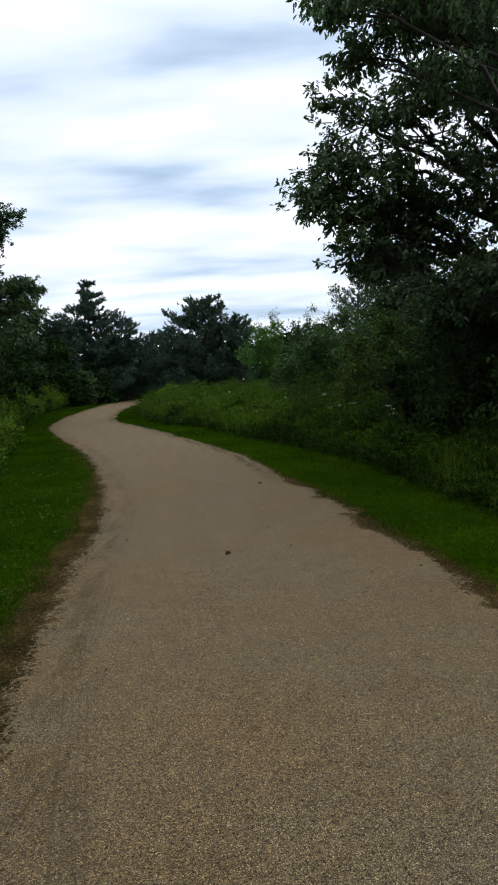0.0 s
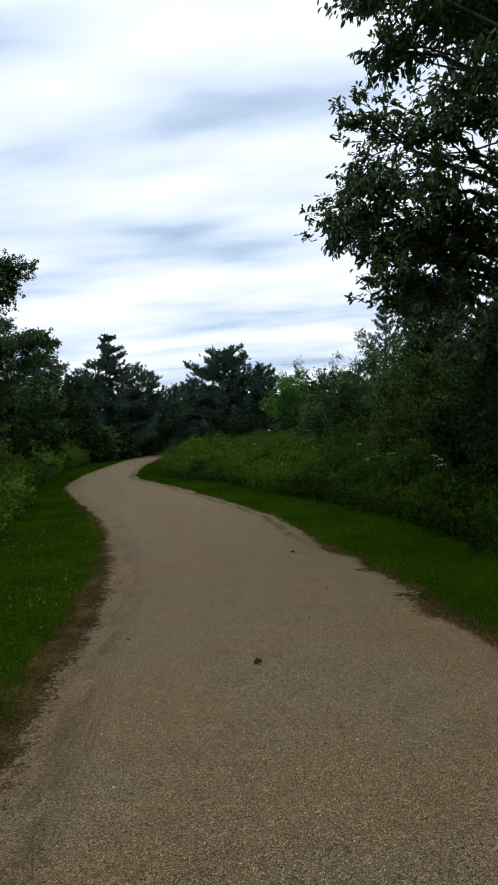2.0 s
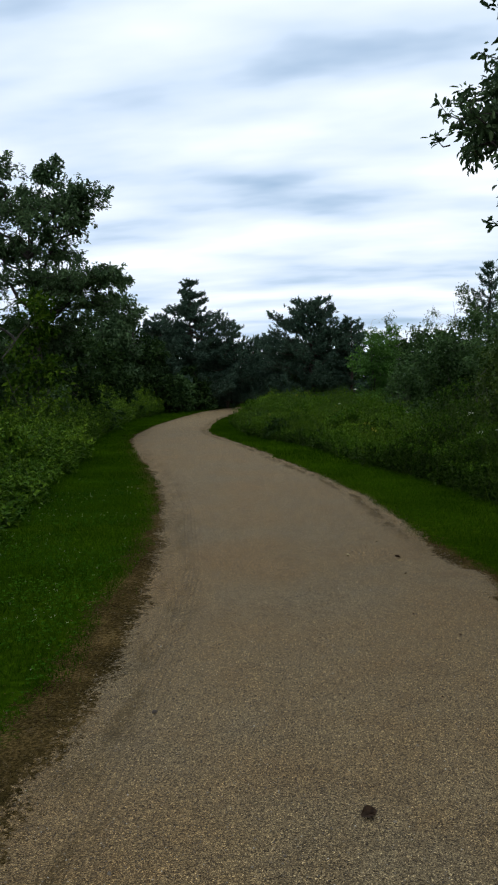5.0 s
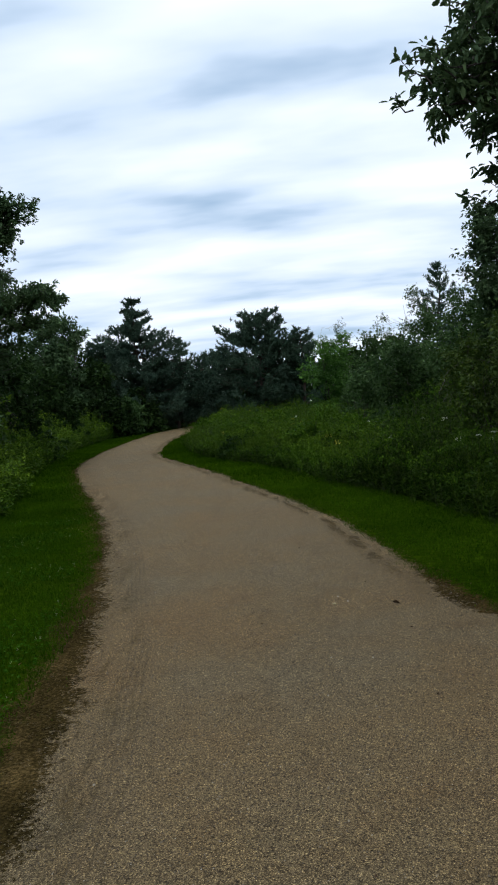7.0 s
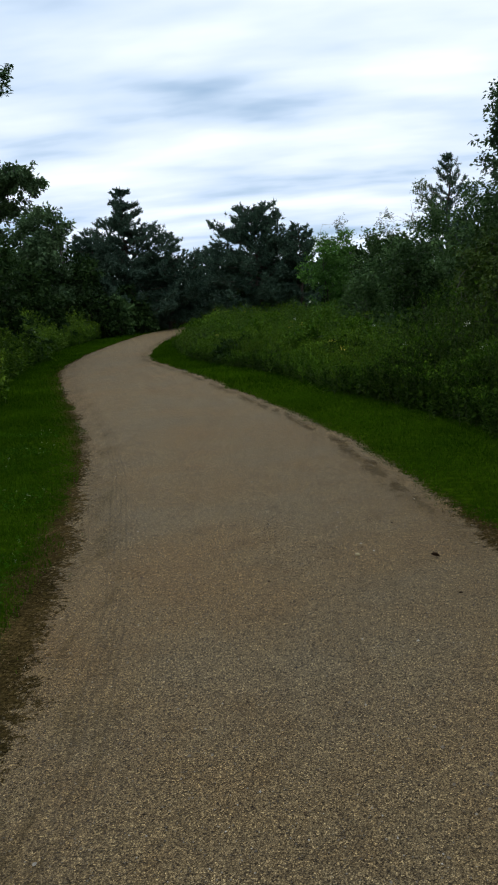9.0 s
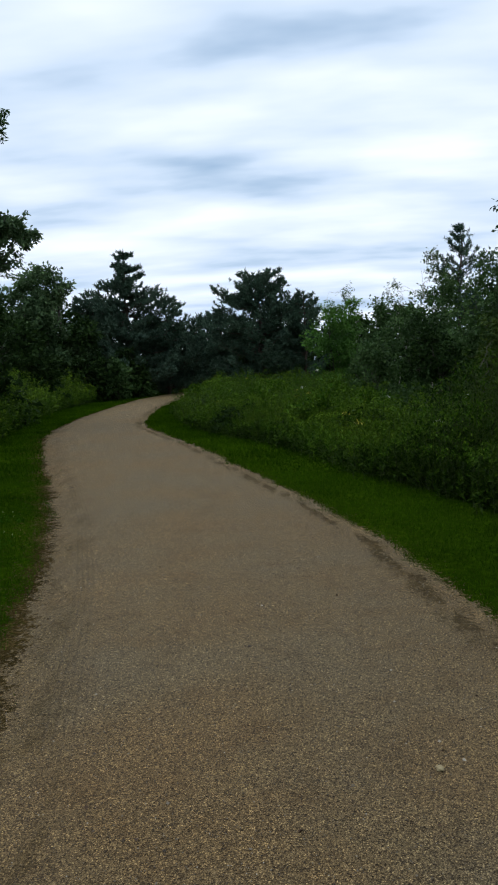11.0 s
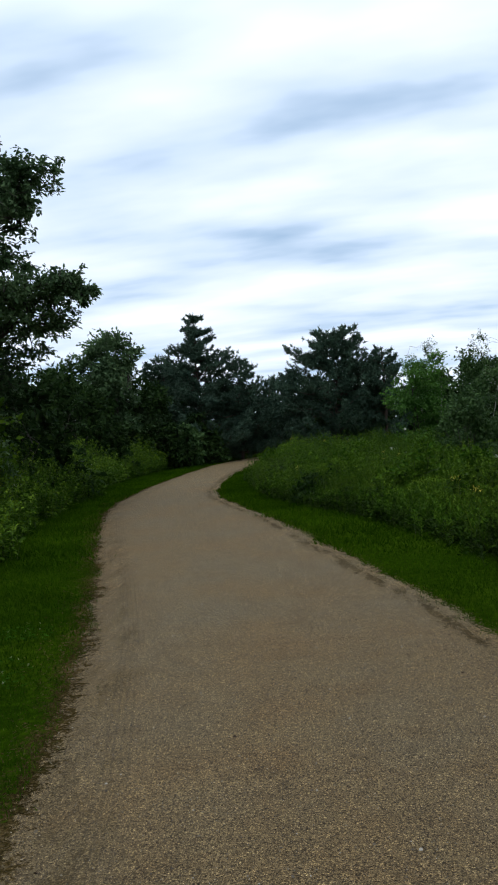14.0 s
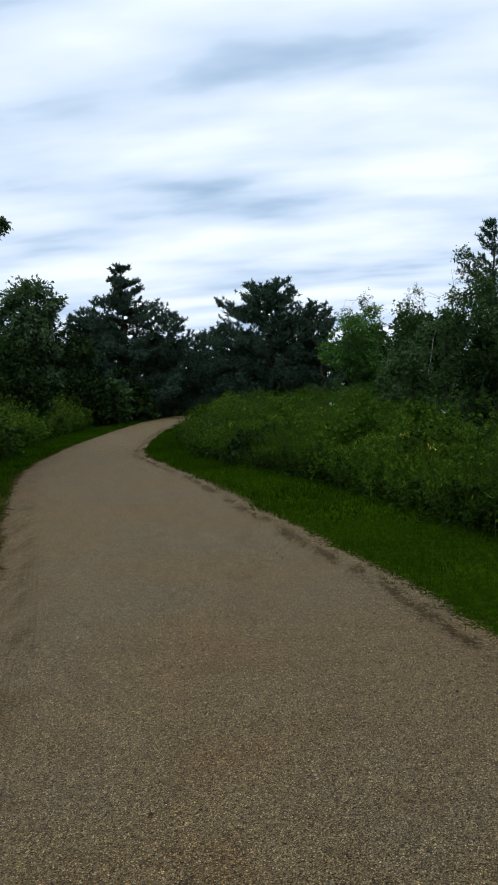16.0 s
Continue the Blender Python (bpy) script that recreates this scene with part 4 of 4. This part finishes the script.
stalks("leafy_weeds", w, tops(w, WEED_EDGE, 0.3, 0.84, 202, 1, 1.0), M_BRAMBLE, 302, "broad-leaved green weeds with a few white flower heads", "weeds", per=20, size=0.066, slim=0.48, lift=0.4, bloom=M_WHITE, share=0.003, head=0.04, tips=M_WEED)
# low weeds whose dark leaf colour paints the shade at the bank's foot
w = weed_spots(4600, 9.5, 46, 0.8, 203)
stalks("edge_weeds", w, tops(w, WEED_EDGE, 0.18, 0.62, 203, 1, 0.6), M_SHADE, 303, "short weeds at the foot of the goldenrod, shade put into their leaf colour", "weeds", per=16, size=0.062, slim=0.45, lift=0.4)
w = hedge_spots(6400, 5, 50, 2.4, 204)
stalks("bramble_hedge", w, tops(w, HEDGE_EDGE, 0.48, 1.35, 204, -1, 0.7) * np.interp(w[:, 1], [8, 13, 18, 24, 33, 42], [0.30, 0.34, 0.62, 0.95, 1.0, 0.75]), M_BRAMBLE, 304, "bright-green bramble hedge along the mown verge", "hedge", per=17, size=0.098, slim=0.50, lift=0.2, spread=0.22, bloom=M_WHITE, share=0.006, head=0.035, tips=M_TIP)
w = hedge_spots(3400, 5, 50, 3.0, 205)
stalks("hedge_weeds", w, tops(w, HEDGE_EDGE, 0.35, 1.2, 205, -1) * np.interp(w[:, 1], [8, 13, 18, 24, 33, 42], [0.34, 0.40, 0.68, 0.95, 1.0, 0.75]), M_WEED, 305, "tall green weeds mixed into the bramble hedge", "weeds", per=18, lift=0.9, size=0.09)


# rank grass standing in tufts between the weeds
rng = np.random.default_rng(207)
w = weed_spots(2600, 11, 34, 3.4, 207) + [0.05, 0.0]
w = np.repeat(w[patchy(w, 7.7, 0.9) > 0.14], 7, 0)
n = len(w)
at = np.c_[w + rng.normal(0, 0.04, (n, 2)), np.full(n, -0.01)]
d = np.c_[rng.normal(0, 0.30, (n, 2)), np.ones(n)]
ln = rng.uniform(0.35, 0.95, n) * np.interp(w[:, 1], [11, 18, 24], [0.85, 0.95, 1.05])
v, f = blade_arrays(at, d, rng.normal(0, 1, (n, 3)), ln, rng.uniform(0.004, 0.008, n))
tagged(new("tall_grass", mesh_of("tall_grass", v, f, M_TALLGRASS)), "upright tufts of rank green grass among the weeds", "grass", kind="stuff")

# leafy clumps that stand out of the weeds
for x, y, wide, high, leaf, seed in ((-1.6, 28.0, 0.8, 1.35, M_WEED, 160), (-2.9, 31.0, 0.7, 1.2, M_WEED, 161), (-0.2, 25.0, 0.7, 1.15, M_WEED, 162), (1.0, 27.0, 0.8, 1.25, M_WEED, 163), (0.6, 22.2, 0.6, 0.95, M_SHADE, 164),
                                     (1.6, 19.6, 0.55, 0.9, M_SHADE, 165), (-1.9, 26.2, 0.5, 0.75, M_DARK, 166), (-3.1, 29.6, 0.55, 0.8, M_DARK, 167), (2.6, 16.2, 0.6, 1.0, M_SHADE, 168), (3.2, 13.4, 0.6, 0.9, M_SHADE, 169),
                                     (-4.3, 35.0, 0.8, 1.3, M_WEED, 170), (-2.0, 35.5, 0.9, 1.4, M_WEED, 171), (0.3, 31.5, 0.9, 1.5, M_WEED, 172), (-7.6, 22.4, 0.8, 1.4, M_BRAMBLE, 173),
                                     (-5.3, 17.6, 0.7, 1.35, M_BRAMBLE, 175)):
    # the shaded green clumps take the leaf colour that has tree shade in it
    shade = {M_WEED: "fresh-green", M_SHADE: "shaded green", M_DARK: "dark-green", M_BRAMBLE: "bright-green"}[leaf]
    shrub("weed_clump", (x, y, 0), wide, high * 0.64, leaf, f"{shade} leafy clump standing among the weeds", seed, 9, 0.09, 44, 15, 5, z0=0.05, rad=0.33, category="weeds", trunk=0.01, group="clumps in the weeds", bark=M_STEM)


# ---- mown grass, clover ----
def lawn(name, n, side, y0, y1, seed, label, tall=0.05, fat=0.006):
    rng = np.random.default_rng(seed)
    y = rng.uniform(y0, y1, n)
    if side < 0:
        a, b = edge_x(HEDGE_EDGE, y) - 0.3, edge_x(EDGE_L, y) - np.interp(y, [6, 11, 14, 17], [0.22, 0.20, 0.09, 0.04]) + wander(y, 0.035, 0.8, 3) + wander(y, 0.035, 0.2, 4)
    else:
        a, b = edge_x(EDGE_R, y) + np.interp(y, [11, 14], [0.11, 0.035]) + wander(y, 0.06, 0.8, 5) + wander(y, 0.05, 0.2, 6), edge_x(WEED_EDGE, y) + 0.35
    x = a + (b - a) * rng.uniform(0, 1, n)
    if side < 0:
        x += np.where(rng.uniform(0, 1, n) < 0.06, rng.normal(0, 0.12, n), 0)
    else:
        x -= np.where(rng.uniform(0, 1, n) < 0.06, np.abs(rng.normal(0, 0.10, n)), 0)
    at = np.c_[x, y, np.full(n, -0.004)]
    d = rng.normal(0, 0.55, (n, 3))
    d[:, 2] = 1
    le = tall * rng.uniform(0.5, 1.5, n) * (1 + 0.5 * patchy(at[:, :2], seed, 0.5))
    v, f = blade_arrays(at, d, rng.normal(0, 1, (n, 3)), le, fat * rng.uniform(0.6, 1.3, n))
    return tagged(new(name, mesh_of(name, v, f, M_GRASS)), label, "grass", kind="stuff")


lawn("mown_grass", 120000, -1, 4.5, 20, 401, "mown green grass verge beside the gravel", 0.038, 0.007)
lawn("mown_grass", 40000, -1, 20, 52, 402, "mown green grass verge beside the gravel", 0.06, 0.016)
lawn("mown_grass", 70000, 1, 6, 20, 403, "mown green grass strip between gravel and weeds", 0.038, 0.007)
lawn("mown_grass", 40000, 1, 20, 48, 404, "mown green grass strip between gravel and weeds", 0.06, 0.016)

rng = np.random.default_rng(410)
n = 9000
y = rng.uniform(4.5, 17, n)
a, b = edge_x(HEDGE_EDGE, y), edge_x(EDGE_L, y) - 0.3
c = np.c_[a + (b - a) * rng.uniform(0, 1, n), y, rng.uniform(0.03, 0.07, n)]
c = c[patchy(c[:, :2], 2.2, 0.8) > -0.1]
p = np.repeat(c, 3, 0)
th = (np.repeat(rng.uniform(0, 6.28, len(c)), 3) + np.tile([0, 2.09, 4.19], len(c)))
d = np.c_[np.cos(th), np.sin(th), np.full(len(th), 0.25)]
ln = rng.uniform(0.009, 0.017, len(p))
v, f = leaf_arrays(p, d, np.tile([0, 0, 1.0], (len(p), 1)) + rng.normal(0, 0.2, (len(p), 3)), ln, ln * 0.95, far=True)
tagged(new("clover", mesh_of("clover", v, f, M_CLOVER)), "patches of green clover in the mown grass", "clover", kind="stuff")
heads = c[rng.uniform(0, 1, len(c)) < 0.05] + [0, 0, 0.02]
p = np.repeat(heads, 12, 0) + rng.normal(0, 0.0042, (len(heads) * 12, 3))
ln = rng.uniform(0.003, 0.0055, len(p))
v, f = leaf_arrays(p, rng.normal(0, 1, (len(p), 3)) + [0, 0, 0.5], rng.normal(0, 1, (len(p), 3)), ln, ln * 0.6)
tagged(new("clover_flowers", mesh_of("clover_flowers", v, f, M_CLOVERBLOOM)), "small white clover blossoms in the grass", "flowers", kind="stuff")

# dry grass and litter over the worn edges
rng = np.random.default_rng(420)
for n, edge, off, wide in ((9000, EDGE_L, -0.10, 0.16), (5000, EDGE_R, 0.04, 0.09)):
    y = rng.uniform(4, 30, n)
    at = np.c_[edge_x(edge, y) + off + rng.normal(0, wide, n), y, rng.uniform(0.012, 0.026, n)]
    d = np.c_[rng.normal(0, 1, (n, 2)), rng.normal(0.15, 0.25, n)]
    v, f = blade_arrays(at, d, rng.normal(0, 1, (n, 3)), rng.uniform(0.008, 0.035, n), rng.uniform(0.002, 0.005, n))
    tagged(new("dry_litter", mesh_of("dry_litter", v, f, M_DRY)), "dry brown grass clippings on bare soil at the gravel edge", "litter", kind="stuff")


# ---- loose stones on the gravel ----
def pebbles(n, y0, y1, lo, hi, seed):
    rng = np.random.default_rng(seed)
    y = y0 + (y1 - y0) * rng.uniform(0, 1, n) ** 1.5
    l, r = edge_x(EDGE_L, y) - 0.05, edge_x(EDGE_R, y) + 0.05
    u = rng.uniform(0, 1, n)
    at = np.c_[l + (r - l) * u, y, 0.020 + 0.012 * np.sin(np.pi * u)]
    s = rng.uniform(lo, hi, n) * rng.uniform(0.6, 1.0, n)
    o = np.array([(1, 0, 0), (0, 1, 0), (-1, 0, 0), (0, -1, 0), (0, 0, 0.7)], float)
    o[:4, 2] = -0.25
    v = o[None] * s[:, None, None] * rng.uniform(0.65, 1.3, (n, 5, 1))
    th = rng.uniform(0, 6.28, n)
    cs, sn = np.cos(th)[:, None], np.sin(th)[:, None]
    v = np.stack([v[..., 0] * cs - v[..., 1] * sn, v[..., 0] * sn + v[..., 1] * cs, v[..., 2]], -1) + at[:, None]
    t = np.array([(0, 1, 4), (1, 2, 4), (2, 3, 4), (3, 0, 4)])
    f = (np.arange(n)[:, None, None] * 5 + t[None]).reshape(-1, 3)
    return tagged(new("loose_gravel", mesh_of("loose_gravel", v.reshape(-1, 3), f, M_STONE)), "loose tan and grey chips scattered over the path", "gravel", kind="stuff")


pebbles(42000, 3.5, 18, 0.0015, 0.0042, 501)
pebbles(1200, 3.5, 24, 0.005, 0.009, 502)


# ---- single things lying on the path ----
def curled_leaf(at, size, turn, label):
    bm = bmesh.new()
    rows = []
    for i in range(7):
        f = i / 6
        w = size * 0.42 * math.sin(math.pi * min(0.97, f * 0.9 + 0.06))
        c = []
        for j in range(5):
            g = j / 2 - 1
            c.append(bm.verts.new(((f - 0.5) * size, g * w, 0.004 + abs(g) ** 1.6 * w * 0.8 + 0.35 * size * max(0, f - 0.6) ** 1.2)))
        rows.append(c)
    for a, b in zip(rows, rows[1:]):
        for j in range(4):
            bm.faces.new((a[j], a[j + 1], b[j + 1], b[j]))
    bmesh.ops.solidify(bm, geom=bm.faces[:], thickness=0.0012)
    me = bpy.data.meshes.new("fallen_leaf")
    bm.to_mesh(me)
    bm.free()
    me.materials.append(M_DEADLEAF)
    ob = new("fallen_leaf", me)
    ob.matrix_world = pose(at[0], at[1], 0.036, 24, -8, turn)
    return tagged(ob, label, "leaf", "fallen leaves")


def clod(name, at, size, m, label, category, seed):
    bm = bmesh.new()
    bmesh.ops.create_icosphere(bm, subdivisions=2, radius=size)
    for v in bm.verts:
        v.co *= 1 + 0.35 * noise.noise(v.co / size * 1.4 + Vector((seed, 0, 0)))
        v.co.z *= 0.6
    me = bpy.data.meshes.new(name)
    bm.to_mesh(me)
    bm.free()
    me.materials.append(m)
    ob = new(name, me)
    ob.location = (at[0], at[1], 0.030 + size * 0.3)
    return tagged(ob, label, category, "specks on the path")


curled_leaf((0.827, 8.45), 0.056, 20, "dark curled dead leaf lying on the gravel")
curled_leaf((0.955, 12.36), 0.050, 170, "crumpled brown dead leaf near the path edge")
clod("clod", (-0.153, 9.152), 0.012, M_CLOD, "small dark clod of earth on the gravel", "clod", 1)
clod("pale_stone", (0.54, 12.43), 0.015, M_PALE, "pale yellowish stone on the gravel", "stone", 3)
clod("clod", (-0.246, 13.576), 0.009, M_CLOD, "small dark clod of earth on the gravel", "clod", 2)


# dark crumbs of leaf and bark, thicker towards the tree's side of the path
rng = np.random.default_rng(610)
n = 260
y = rng.uniform(4, 24, n)
l, r = edge_x(EDGE_L, y), edge_x(EDGE_R, y)
u = 1 - rng.uniform(0, 1, n) ** 2.2
at = np.c_[l + (r - l) * u, y, np.full(n, 0.030)]
ln = rng.uniform(0.006, 0.021, n)
v, f = leaf_arrays(at, np.c_[rng.normal(0, 1, (n, 2)), rng.normal(0, 0.2, n)], np.tile([0, 0, 1.0], (n, 1)) + rng.normal(0, 0.4, (n, 3)), ln, ln * 0.7, fold=0.4)
tagged(new("leaf_crumbs", mesh_of("leaf_crumbs", v, f, M_DEADLEAF)), "dark crumbs of dead leaf scattered on the gravel", "litter", kind="stuff")


def wildflower(at, heads, high, seed):
    """A white-flowered herb: thin stems, each under a flat head of florets."""
    rng = np.random.default_rng(seed)
    ob = thing("white_wildflower", (*at, 0), "white flat-headed wildflower standing in the weeds", "flower", "white wildflowers")
    for k in range(heads):
        top = np.array([rng.normal(0, 0.16), rng.normal(0, 0.16), high * rng.uniform(0.85, 1.08)])
        stem = Tubes()
        stem.run(arc((rng.normal(0, 0.03), rng.normal(0, 0.03), -0.02), top, 0, rng, 6, 0.02), 0.005, 0.003, 4)
        part("stem", stem.mesh("stem", M_STEM), ob)
        n = 26
        rad, th = 0.032 * rng.uniform(0, 1, n) ** 0.5, rng.uniform(0, 6.28, n)
        p = top + np.c_[rad * np.cos(th), rad * np.sin(th), 0.016 - 9 * rad ** 2 + rng.normal(0, 0.005, n)]
        ln = rng.uniform(0.010, 0.018, n)
        v, f = leaf_arrays(p, np.c_[np.cos(th), np.sin(th), np.full(n, 0.2)], np.tile([0, 0, 1.0], (n, 1)), ln, ln * 0.9)
        part("flower_head", mesh_of("flower_head", v, f, M_WHITE), ob, kind="stuff")


wildflower((2.95, 15.3), 5, 0.80, 701)
wildflower((2.5, 17.2), 3, 0.80, 702)
